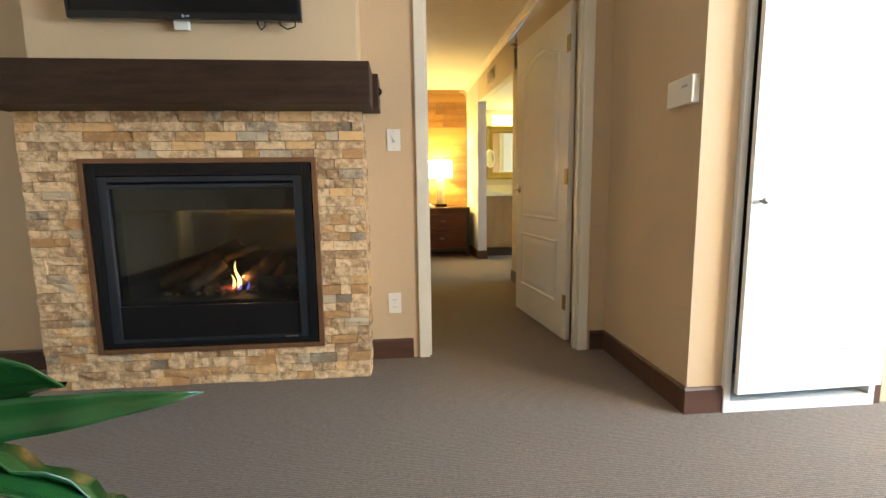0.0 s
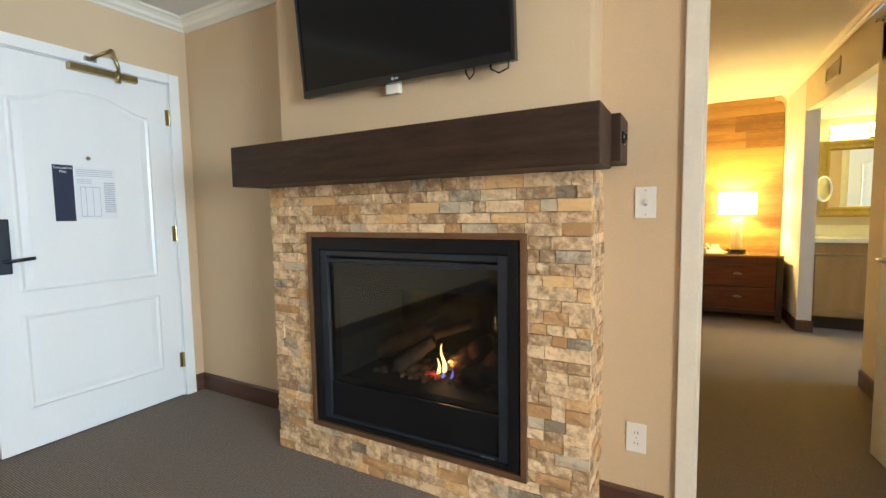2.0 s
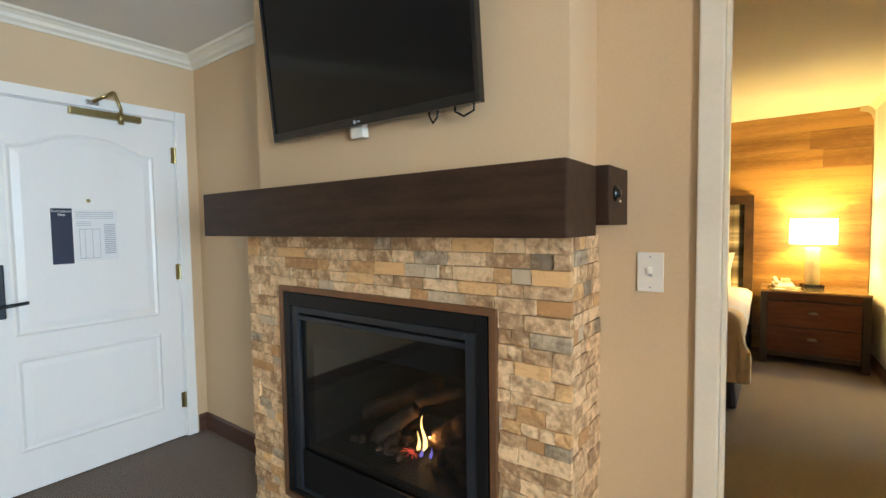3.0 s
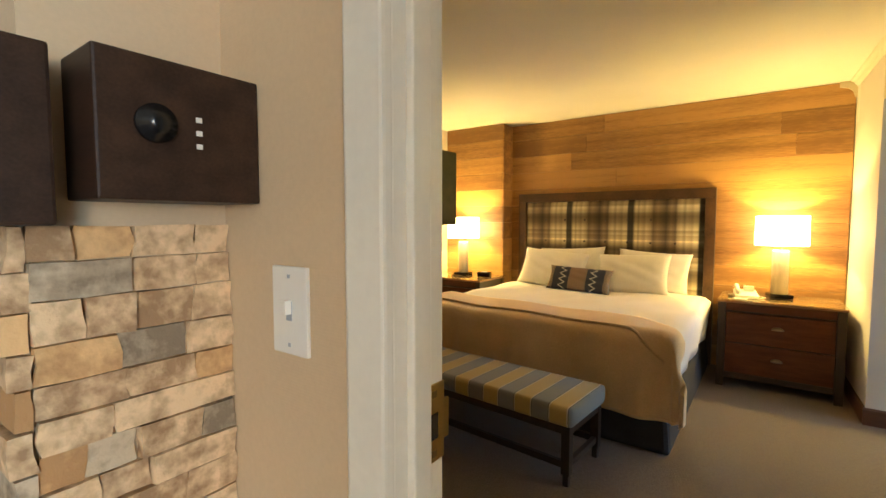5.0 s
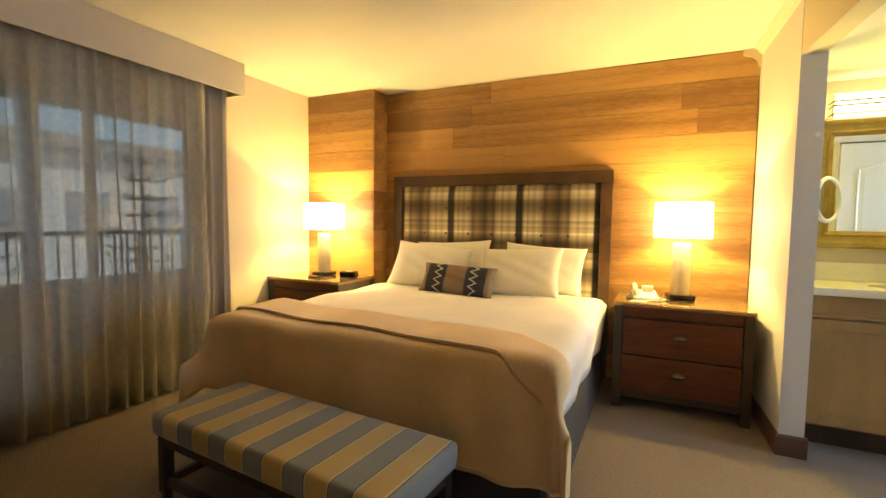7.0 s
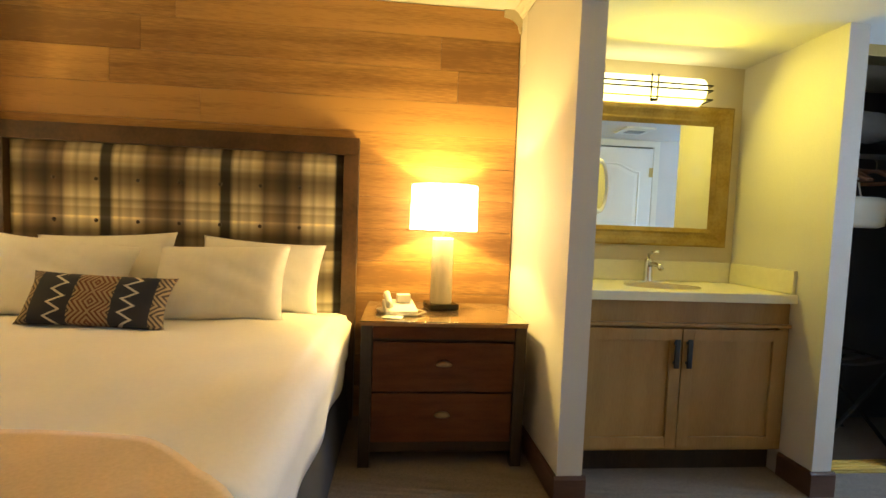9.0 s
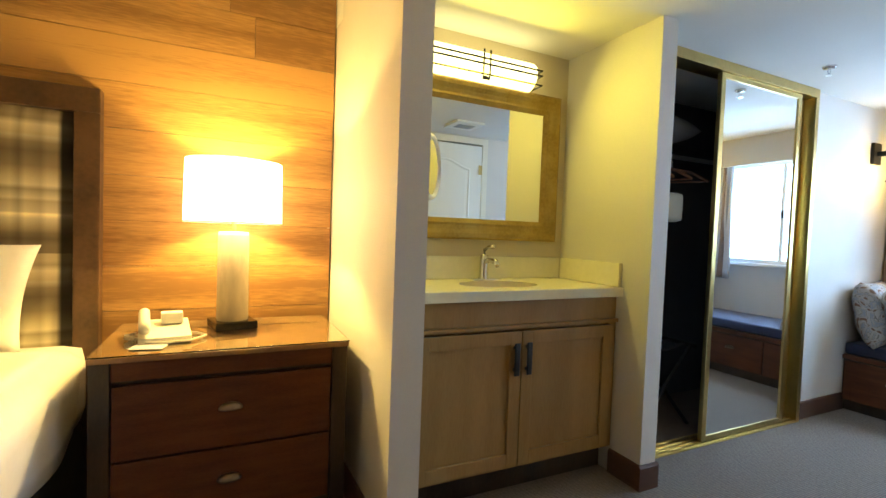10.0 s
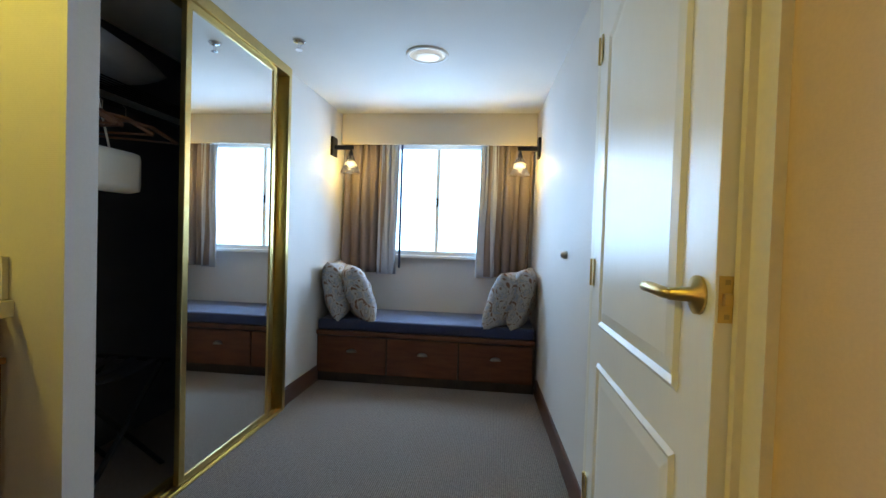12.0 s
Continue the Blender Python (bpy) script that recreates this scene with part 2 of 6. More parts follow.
def stripes(name, axis, stops, rough=0.8, fine=200):
    """Fabric with stripes: stops are (position in metres, colour), repeating over the last position."""
    m = mat(name, (0.5, 0.5, 0.5), rough, var=0.06, fine=fine, bump=0.3, sheen=0.2)
    t, b = tree(m)
    tc = t.nodes.new("ShaderNodeTexCoord")
    sp_ = t.nodes.new("ShaderNodeSeparateXYZ")
    t.links.new(tc.outputs["Object"], sp_.inputs[0])
    md = t.nodes.new("ShaderNodeMath")
    md.operation = "FLOORED_MODULO"
    t.links.new(sp_.outputs[axis], md.inputs[0])
    md.inputs[1].default_value = stops[-1][0]
    dv_ = t.nodes.new("ShaderNodeMath")
    dv_.operation = "DIVIDE"
    t.links.new(md.outputs[0], dv_.inputs[0])
    dv_.inputs[1].default_value = stops[-1][0]
    rp = t.nodes.new("ShaderNodeValToRGB")
    rp.color_ramp.interpolation = "CONSTANT"
    els = rp.color_ramp.elements
    els[0].position, els[0].color = 0, (*stops[0][1], 1)
    els[1].position, els[1].color = stops[1][0] / stops[-1][0], (*stops[1][1], 1)
    for p, c in stops[2:-1]:
        e = els.new(p / stops[-1][0])
        e.color = (*c, 1)
    t.links.new(dv_.outputs[0], rp.inputs[0])
    old = b.inputs["Base Color"].links[0].from_socket
    mx = t.nodes.new("ShaderNodeMix")
    mx.data_type, mx.blend_type = "RGBA", "MULTIPLY"
    mx.inputs[0].default_value = 1
    t.links.new(rp.outputs[0], mx.inputs[6])
    sc = t.nodes.new("ShaderNodeMix")
    sc.data_type, sc.blend_type = "RGBA", "ADD"
    sc.inputs[0].default_value = 1
    t.links.new(old, sc.inputs[6])
    sc.inputs[7].default_value = (0.5, 0.5, 0.5, 1)
    t.links.new(sc.outputs[2], mx.inputs[7])
    t.links.new(mx.outputs[2], b.inputs["Base Color"])
    return m


_bl, _gd, _wh, _dk = (0.22, 0.235, 0.24), (0.50, 0.36, 0.14), (0.62, 0.58, 0.46), (0.05, 0.04, 0.035)
M["stripe"] = stripes("bench_stripe", 0, [(0, _bl), (0.094, _dk), (0.098, _wh), (0.103, _gd), (0.196, _wh), (0.201, _dk), (0.205, _bl)])
M["seatblue"] = stripes("navy_pinstripe", 0, [(0, (0.014, 0.022, 0.070)), (0.022, (0.15, 0.19, 0.33)), (0.029, (0.014, 0.022, 0.070)), (0.038, (0, 0, 0))])


def plaid(name):
    """Woven plaid: soft wide bands both ways with thin light lines."""
    m = mat(name, (0.5, 0.5, 0.5), 0.9, var=0.08, fine=220, bump=0.3)
    t, b = tree(m)
    tc = t.nodes.new("ShaderNodeTexCoord")
    sp_ = t.nodes.new("ShaderNodeSeparateXYZ")
    t.links.new(tc.outputs["Object"], sp_.inputs[0])
    def band(axis, off, period, stops):
        a = t.nodes.new("ShaderNodeMath"); a.operation = "ADD"; a.inputs[1].default_value = off
        t.links.new(sp_.outputs[axis], a.inputs[0])
        d = t.nodes.new("ShaderNodeMath"); d.operation = "DIVIDE"; d.inputs[1].default_value = period
        t.links.new(a.outputs[0], d.inputs[0])
        f = t.nodes.new("ShaderNodeMath"); f.operation = "FRACT"
        t.links.new(d.outputs[0], f.inputs[0])
        r = t.nodes.new("ShaderNodeValToRGB")
        e = r.color_ramp.elements
        e[0].position, e[0].color = stops[0][0], (*stops[0][1], 1)
        e[1].position, e[1].color = stops[1][0], (*stops[1][1], 1)
        for p, c in stops[2:]:
            n = e.new(p); n.color = (*c, 1)
        t.links.new(f.outputs[0], r.inputs[0])
        return r.outputs[0]
    L, G, K = (0.72, 0.64, 0.44), (0.34, 0.26, 0.17), (0.07, 0.062, 0.055)
    W, D, T = (1.0, 1.0, 1.0), (0.30, 0.27, 0.25), (0.72, 0.68, 0.62)
    vx = band(0, 0.415, 0.64, [(0.0, K), (0.07, K), (0.108, L), (0.13, L), (0.15, (0.46, 0.40, 0.28)), (0.18, L), (0.24, (0.50, 0.43, 0.30)), (0.27, L), (0.33, (0.50, 0.42, 0.28)), (0.37, (0.20, 0.16, 0.12)), (0.43, G), (0.55, (0.12, 0.10, 0.08)), (0.62, G), (0.68, (0.20, 0.16, 0.12)), (0.71, (0.55, 0.46, 0.31)), (0.76, L), (0.80, (0.46, 0.40, 0.28)), (0.83, L), (0.90, (0.52, 0.45, 0.31)), (0.93, L), (0.975, L), (0.999, K)])
    vz = band(2, -1.56, 0.56, [(0.0, D), (0.06, D), (0.10, (0.2, 0.18, 0.17)), (0.14, D), (0.20, T), (0.24, W), (0.27, (1.6, 1.6, 1.6)), (0.285, W), (0.36, T), (0.38, W), (0.44, (0.55, 0.52, 0.48)), (0.47, W), (0.53, T), (0.60, (0.36, 0.33, 0.30)), (0.70, (0.24, 0.21, 0.19)), (0.76, (0.36, 0.33, 0.30)), (0.80, (0.7, 0.7, 0.7)), (0.82, T), (0.88, W), (0.92, (0.55, 0.52, 0.48)), (0.95, T)])
    mx = t.nodes.new("ShaderNodeMix"); mx.data_type, mx.blend_type = "RGBA", "MULTIPLY"; mx.inputs[0].default_value = 1.0
    t.links.new(vx, mx.inputs[6]), t.links.new(vz, mx.inputs[7])
    t.links.new(mx.outputs[2], b.inputs["Base Color"])
    return m


M["plaid"] = plaid("plaid_fabric")


def kilim(name):
    """Zigzags and diamonds in vertical bands."""
    m = mat(name, (0.5, 0.5, 0.5), 0.9, var=0.08, fine=180, bump=0.3)
    t, b = tree(m)
    def node(op, a, b_=None, c=None):
        n = t.nodes.new("ShaderNodeMath"); n.operation = op
        for k, v in enumerate((a, b_, c)):
            if v is None: continue
            if isinstance(v, (int, float)): n.inputs[k].default_value = v
            else: t.links.new(v, n.inputs[k])
        return n.outputs[0]
    tc = t.nodes.new("ShaderNodeTexCoord")
    sp_ = t.nodes.new("ShaderNodeSeparateXYZ")
    t.links.new(tc.outputs["Object"], sp_.inputs[0])
    x, z = sp_.outputs[0], sp_.outputs[2]
    ax = node("ABSOLUTE", x)
    zig = node("PINGPONG", z, 0.030)
    d = node("SUBTRACT", node("ADD", node("SUBTRACT", ax, 0.12), 0.0), node("MULTIPLY", zig, 1.9))
    zz = node("LESS_THAN", node("ABSOLUTE", d), 0.009)
    dia = node("ADD", node("ABSOLUTE", x), node("PINGPONG", node("ADD", z, 0.02), 0.045))
    dd = node("LESS_THAN", node("ABSOLUTE", node("SUBTRACT", node("PINGPONG", dia, 0.022), 0.011)), 0.005)
    centre = node("LESS_THAN", ax, 0.075)
    dark = node("LESS_THAN", node("ABSOLUTE", node("SUBTRACT", ax, 0.165)), 0.080)
    def mixc(f, a, b_):
        n = t.nodes.new("ShaderNodeMix"); n.data_type = "RGBA"
        t.links.new(f, n.inputs[0])
        for k, v in ((6, a), (7, b_)):
            if isinstance(v, tuple): n.inputs[k].default_value = (*v, 1)
            else: t.links.new(v, n.inputs[k])
        return n.outputs[2]
    tan, navy, cream, red = (0.36, 0.27, 0.16), (0.035, 0.037, 0.05), (0.62, 0.58, 0.5), (0.16, 0.06, 0.03)
    mid = mixc(dd, tan, red)
    edge = mixc(dd, tan, (0.08, 0.06, 0.05))
    band = mixc(zz, navy, cream)
    c = mixc(dark, mixc(centre, edge, mid), band)
    t.links.new(c, b.inputs["Base Color"])
    return m


M["kilim"] = kilim("kilim_fabric")


def floral(name):
    m = mat(name, (0.42, 0.40, 0.38), 0.85, var=0.05, fine=160, bump=0.3)
    t, b = tree(m)
    tc = t.nodes.new("ShaderNodeTexCoord")
    n = t.nodes.new("ShaderNodeTexNoise")
    n.inputs["Scale"].default_value, n.inputs["Detail"].default_value, n.inputs["Distortion"].default_value = 9, 1.5, 2.5
    t.links.new(tc.outputs["Object"], n.inputs[0])
    r = t.nodes.new("ShaderNodeValToRGB")
    e = r.color_ramp.elements
    # print and ground tones lowered to include the backlit pillows' shade
    e[0].position, e[0].color = 0.38, (0.16, 0.08, 0.045, 1)
    e[1].position, e[1].color = 0.43, (0.38, 0.36, 0.345, 1)
    for p, c in ((0.52, (0.40, 0.38, 0.365)), (0.535, (0.10, 0.085, 0.08)), (0.555, (0.38, 0.36, 0.345)), (0.62, (0.22, 0.26, 0.33)), (0.68, (0.38, 0.355, 0.33))):
        n2 = e.new(p); n2.color = (*c, 1)
    t.links.new(n.outputs[0], r.inputs[0])
    t.links.new(r.outputs[0], b.inputs["Base Color"])
    return m


M["floral"] = floral("floral_fabric")


def sheer(name):
    m = bpy.data.materials.new(name)
    m.use_nodes = True
    t, b = tree(m)
    out = t.nodes["Material Output"]
    tr, tl, df = t.nodes.new("ShaderNodeBsdfTransparent"), t.nodes.new("ShaderNodeBsdfTranslucent"), t.nodes.new("ShaderNodeBsdfDiffuse")
    df.inputs[0].default_value = tl.inputs[0].default_value = (0.62, 0.61, 0.58, 1)
    a, c = t.nodes.new("ShaderNodeMixShader"), t.nodes.new("ShaderNodeMixShader")
    a.inputs[0].default_value = 0.5
    t.links.new(df.outputs[0], a.inputs[1]), t.links.new(tl.outputs[0], a.inputs[2])
    tc = t.nodes.new("ShaderNodeTexCoord")
    n = t.nodes.new("ShaderNodeTexNoise")
    n.inputs["Scale"].default_value = 30
    t.links.new(tc.outputs["Object"], n.inputs[0])
    mr_ = t.nodes.new("ShaderNodeMapRange")
    mr_.inputs["To Min"].default_value, mr_.inputs["To Max"].default_value = 0.34, 0.50
    t.links.new(n.outputs[0], mr_.inputs[0])
    t.links.new(mr_.outputs[0], c.inputs[0])
    t.links.new(tr.outputs[0], c.inputs[1]), t.links.new(a.outputs[0], c.inputs[2])
    t.links.new(c.outputs[0], out.inputs[0])
    return m


M["sheer"] = sheer("sheer_voile")
M["hem"] = mat("brown_hem", (0.22, 0.14, 0.075), 0.8, var=0.1, bump=0.2)
# ---- building helpers ----
def box(bm, x0, x1, y0, y1, z0, z1, bevel=0.0):
    """Adds a box; bevel rounds its edges."""
    g = bmesh.ops.create_cube(bm, size=1)["verts"]
    for v in g:
        v.co = Vector(((x0 + x1) / 2 + v.co.x * (x1 - x0), (y0 + y1) / 2 + v.co.y * (y1 - y0), (z0 + z1) / 2 + v.co.z * (z1 - z0)))
    if bevel:
        es = {e for v in g for e in v.link_edges}
        bmesh.ops.bevel(bm, geom=list(es), offset=bevel, segments=2, affect="EDGES", profile=0.6)
    return bm


def boxm(*args, bevel=0.0):
    return box(bmesh.new(), *args, bevel=bevel)


def tube(bm, pts, r, seg=10, cap=True, r2=None):
    """Adds a round bar along the points, tapering from r to r2."""
    rings, pts = [], [Vector(p) for p in pts]
    n = len(pts)
    for i, p in enumerate(pts):
        d = (pts[min(i + 1, n - 1)] - pts[max(i - 1, 0)]).normalized()
        q = d.to_track_quat("Z", "Y")
        rad = r if r2 is None else r + (r2 - r) * i / max(1, n - 1)
        rings.append([bm.verts.new(p + q @ Vector((rad * math.cos(a), rad * math.sin(a), 0))) for a in (k * math.tau / seg for k in range(seg))])
    for a, b in zip(rings, rings[1:]):
        for k in range(seg):
            bm.faces.new((a[k], a[(k + 1) % seg], b[(k + 1) % seg], b[k]))
    if cap:
        bm.faces.new(list(reversed(rings[0]))), bm.faces.new(rings[-1])
    return bm


def lathe(bm, prof, cx=0, cy=0, seg=28, cap=True):
    """Adds a turned shape from (radius, z) pairs."""
    rings = [[bm.verts.new((cx + r * math.cos(a), cy + r * math.sin(a), z)) for a in (k * math.tau / seg for k in range(seg))] for r, z in prof]
    for a, b in zip(rings, rings[1:]):
        for k in range(seg):
            bm.faces.new((a[k], a[(k + 1) % seg], b[(k + 1) % seg], b[k]))
    if cap:
        bm.faces.new(list(reversed(rings[0]))), bm.faces.new(rings[-1])
    return bm


def sheet(bm, nu, nv, f, closed=False):
    """Adds a surface from f(u, v), u and v in 0..1."""
    g = [[bm.verts.new(f(i / nu, j / nv)) for j in range(nv + 1)] for i in range(nu + 1)]
    for i in range(nu):
        for j in range(nv):
            bm.faces.new((g[i][j], g[i + 1][j], g[i + 1][j + 1], g[i][j + 1]))
    return bm


def prism(bm, poly, axis, a, b):
    """Adds an extruded polygon; axis is the one it runs along from a to b, poly in the other two."""
    def at(p, t):
        return {"x": (t, p[0], p[1]), "y": (p[0], t, p[1]), "z": (p[0], p[1], t)}[axis]
    lo, hi = [bm.verts.new(at(p, a)) for p in poly], [bm.verts.new(at(p, b)) for p in poly]
    n = len(poly)
    for k in range(n):
        bm.faces.new((lo[k], lo[(k + 1) % n], hi[(k + 1) % n], hi[k]))
    bm.faces.new(list(reversed(lo))), bm.faces.new(hi)
    return bm


def mesh_of(name, bm, material, smooth=False):
    bmesh.ops.recalc_face_normals(bm, faces=bm.faces)
    me = bpy.data.meshes.new(name)
    bm.to_mesh(me)
    bm.free()
    for mm in material if isinstance(material, (list, tuple)) else [material]:
        me.materials.append(mm)
    if smooth:
        for p in me.polygons:
            p.use_smooth = True
    return me


def part(name, bm, material, parent=None, label="", smooth=False, thick=0.0):
    ob = new(name, mesh_of(name, bm, material, smooth))
    ob.parent = parent
    if label:
        tagged(ob, label)
    if thick:
        so = ob.modifiers.new("thickness", "SOLIDIFY")
        so.thickness, so.offset = thick, 0
    return ob


def thing(name, m, label, category, group=""):
    ob = new(name)
    ob.empty_display_size = 0.1
    ob.matrix_world = m
    return tagged(ob, label, category, group)


def setting(name, bm, material, label=""):
    return tagged(part(name, bm, material), label, kind="structure")


def wall(name, x0, x1, y0, y1, z0, z1, material, holes=(), along="x"):
    """A wall with openings through it; holes are (from, to, bottom, top) along its length."""
    bm = bmesh.new()
    lo, hi = (x0, x1) if along == "x" else (y0, y1)
    def put(a, b, c, d):
        if b - a > 1e-4 and d - c > 1e-4:
            box(bm, *((a, b, y0, y1, c, d) if along == "x" else (x0, x1, a, b, c, d)))
    cur = lo
    for a, b, c, d in sorted(holes):
        put(cur, a, z0, z1), put(a, b, z0, c), put(a, b, d, z1)
        cur = b
    put(cur, hi, z0, z1)
    return setting(name, bm, material)


def slab(name, p, q, t, z0, z1, material):
    """An upright wall from p to q in plan, its thickness t to the left of that way."""
    p, q = Vector(p), Vector(q)
    d = (q - p).normalized()
    n = Vector((-d.y, d.x)) * t
    return setting(name, prism(bmesh.new(), [tuple(p), tuple(q), tuple(q + n), tuple(p + n)], "z", z0, z1), material)


# ---- the large structure ----
YF, YB, YR = 2.65, 2.735, 2.715
LX = -2.78
BXL = -1.58
BX0, BX1 = -1.58, -0.095
CL, CB, CH = 2.50, 2.462, 2.125
FLOOR = setting("floor", boxm(-2.93, 5.30, -3.2, 7.33, -0.1, 0), M["carpet"], "grey-brown ribbed loop carpet")
setting("ceiling", boxm(-3.0, 4.5, -3.2, YR + 0.01, CL, CL + 0.12), M["ceil"])
setting("ceiling", boxm(-3.0, 1.22, YR + 0.01, 7.4, CB, CB + 0.16), M["ceil"])
setting("ceiling", prism(bmesh.new(), [(1.236, 4.6), (5.4, 4.6), (5.4, 7.4), (1.085, 7.4), (1.236, 4.85)], "z", CH, CH + 0.3), M["ceil"])
# living room
wall("wall_recess", LX - 0.1, BX0, YR, 2.80, 0, CL, M["wall"])
wall("wall_fireplace", BX0, 1.29, YF, YB, 0, CL, M["wall"], [(-1.37, -0.33, 0.205, 1.1), (0.215, 1.15, 0, 2.08)])
wall("wall_entry", LX - 0.15, LX, -3.2, YR, 0, CL, M["wall"], [(1.61, 2.585, 0, 2.075)], "y")
wall("wall_side", 1.29, 1.40, 1.975, YB, 0, CL, M["wall"], along="y")
wall("wall_utility", 1.29, 2.17, 1.849, 1.975, 0, CL, M["wall"], [(1.445, 2.145, 0.0, 1.86)])
# back wall coloured almost black to stand for the cupboard's unlit inside
wall("wall_utility_back", 1.40, 2.30, 2.60, 2.70, 0, CL, M["recess_shade"])
wall("wall_utility_side", 2.17, 2.27, 1.849, 2.6, 0, CL, M["wall"], along="y")
wall("wall_living_east", 2.27, 4.4, 2.30, 2.42, 0, CL, M["wall"])
wall("wall_living_end", 4.3, 4.4, -3.2, 2.30, 0, CL, M["wall"], [(-1.25, 1.45, 0.65, 2.35)], "y")
wall("wall_living_south", -3.0, 4.4, -3.2, -3.0, 0, CL, M["wall"])
# bedroom
wall("wall_bed_south", LX - 0.1, BXL, 2.80, 2.81, 0, CB, M["wall_bed"])
wall("wall_window_bed", -2.87, -2.72, YB + 0.01, 7.3, 0, CB, M["wall_bed"], [(4.35, 5.72, 0.80, 1.95)], "y")
wall("wall_headboard", -2.9, 1.25, 7.21, 7.33, 0, CB, M["wall_bed"])
wall("wall_corridor", 1.236, 1.36, YB, 4.66, 0, CB, M["wall_bed"], along="y")
# slightly skewed stub wall, its soffit, and the vanity alcove
slab("wall_soffit", (1.2395, 4.66), (1.132, 6.30), -0.10, CH - 0.004, CB, M["wall_bed"])
slab("wall_partition", (1.130, 6.30), (1.100, 7.21), -0.115, 0, CB, M["wall_hall"])
setting("wood_corner_fillet", prism(bmesh.new(), [(1.10, 2.462), (0.99, 2.462), (0.99, 2.42), (1.045, 2.405), (1.075, 2.375), (1.085, 2.33), (1.10, 2.33)], "y", 7.16, 7.20), M["wall_bed"])
setting("wall_corridor_end", prism(bmesh.new(), [(1.236, 4.66), (1.36, 4.66), (1.36, 4.77), (1.236, 4.765)], "z", 0, CB), M["wall_bed"])
wall("wall_vanity_back", 1.2, 2.434, 6.92, 7.12, 0, CH, M["wall_bed"])
wall("wall_vanity_side", 2.338, 2.434, 6.31, 6.92, 0, CH, M["wall_hall"], along="y")
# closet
# these walls carry the closet's shade in their colour
wall("wall_closet_back", 2.434, 4.10, 7.15, 7.25, 0, CH, M["recess_shade"])
wall("wall_closet_side", 2.434, 2.449, 6.60, 7.15, 0, CH, M["recess_shade"], along="y")
wall("wall_hall_north", 3.99, 5.3, 6.52, 7.15, 0, CH, M["wall_hall"])
# hall, with the bathroom door's opening in its slightly skewed wall
SA, SB = Vector((1.236, 4.765)), Vector((5.20, 4.900))
sd = (SB - SA).normalized()
def south(x, off=0.0):
    """A point on the hall's south wall, off metres into the hall."""
    k = (x - SA.x) / sd.x
    return (SA.x + sd.x * k - sd.y * off, SA.y + sd.y * k + sd.x * off)
# beige paper on this stretch stands in for dim, warm lamplight
slab("wall_hall_south", south(1.36), south(2.065), -0.12, 0, CH, M["wall"])
slab("wall_hall_south", south(2.985), south(5.20), -0.12, 0, CH, M["wall_hall"])
slab("wall_hall_south_head", south(2.065), south(2.985), -0.12, 2.05, CH, M["wall_hall"])
wall("wall_bathroom_back", 1.36, 3.6, 3.2, 3.3, 0, CH, M["white"])
wall("wall_bathroom_side", 3.6, 3.7, 3.2, 4.72, 0, CH, M["white"], along="y")
setting("ceiling", boxm(1.36, 3.7, 3.2, 4.65, CH, CH + 0.1), M["ceil"])
wall("wall_window_hall", 5.15, 5.30, 4.6, 6.7, 0, CH, M["wall_hall"], [(5.20, 6.12, 0.955, 1.91)], "y")


def baseboard(name, p, q, h=0.115, t=0.013):
    """A brown wood skirting along p to q, standing proud to the left."""
    p, q = Vector(p), Vector(q)
    d = (q - p).normalized()
    n = Vector((-d.y, d.x))
    bm = bmesh.new()
    prof = [(0, 0), (t, 0), (t, h - 0.012), (t * 0.5, h), (0, h)]
    lo = [bm.verts.new((*(p + n * a), b)) for a, b in prof]
    hi = [bm.verts.new((*(q + n * a), b)) for a, b in prof]
    for k in range(5):
        bm.faces.new((lo[k], lo[(k + 1) % 5], hi[(k + 1) % 5], hi[k]))
    bm.faces.new(lo), bm.faces.new(list(reversed(hi)))
    return setting(name, bm, M["base"], "dark brown wooden skirting board")


for p, q in (((0.15, YF), (-0.09, YF)), ((-1.6, YR), (LX, YR)), ((LX, YR), (LX, 2.655)), ((LX, 1.55), (LX, -3.0)),
             ((1.29, 1.849), (1.29, YF)), ((1.29, YF), (1.20, YF)), ((1.445, 1.849), (1.2765, 1.849)), ((2.183, 1.849), (2.145, 1.849)), ((2.17, 1.86), (2.17, 2.3)), ((4.3, 2.30), (2.27, 2.30)),
             ((1.236, YB), (1.236, 4.765)), ((1.130, 6.30), (1.100, 7.21)), ((1.258, 6.30), (1.117, 6.30)), ((1.242, 6.45), (1.242, 6.30)),
             ((2.338, 6.31), (2.338, 6.49)), ((2.447, 6.31), (2.325, 6.31)), ((2.434, 6.50), (2.434, 6.31)), ((4.57, 6.52), (3.99, 6.52)),
             (south(1.236), south(2.05)), (south(3.06), south(4.56)), ((-2.72, 7.0), (-2.72, 2.78)), ((-1.8, 2.81), (-2.72, 2.81))):
    baseboard("baseboard", p, q)


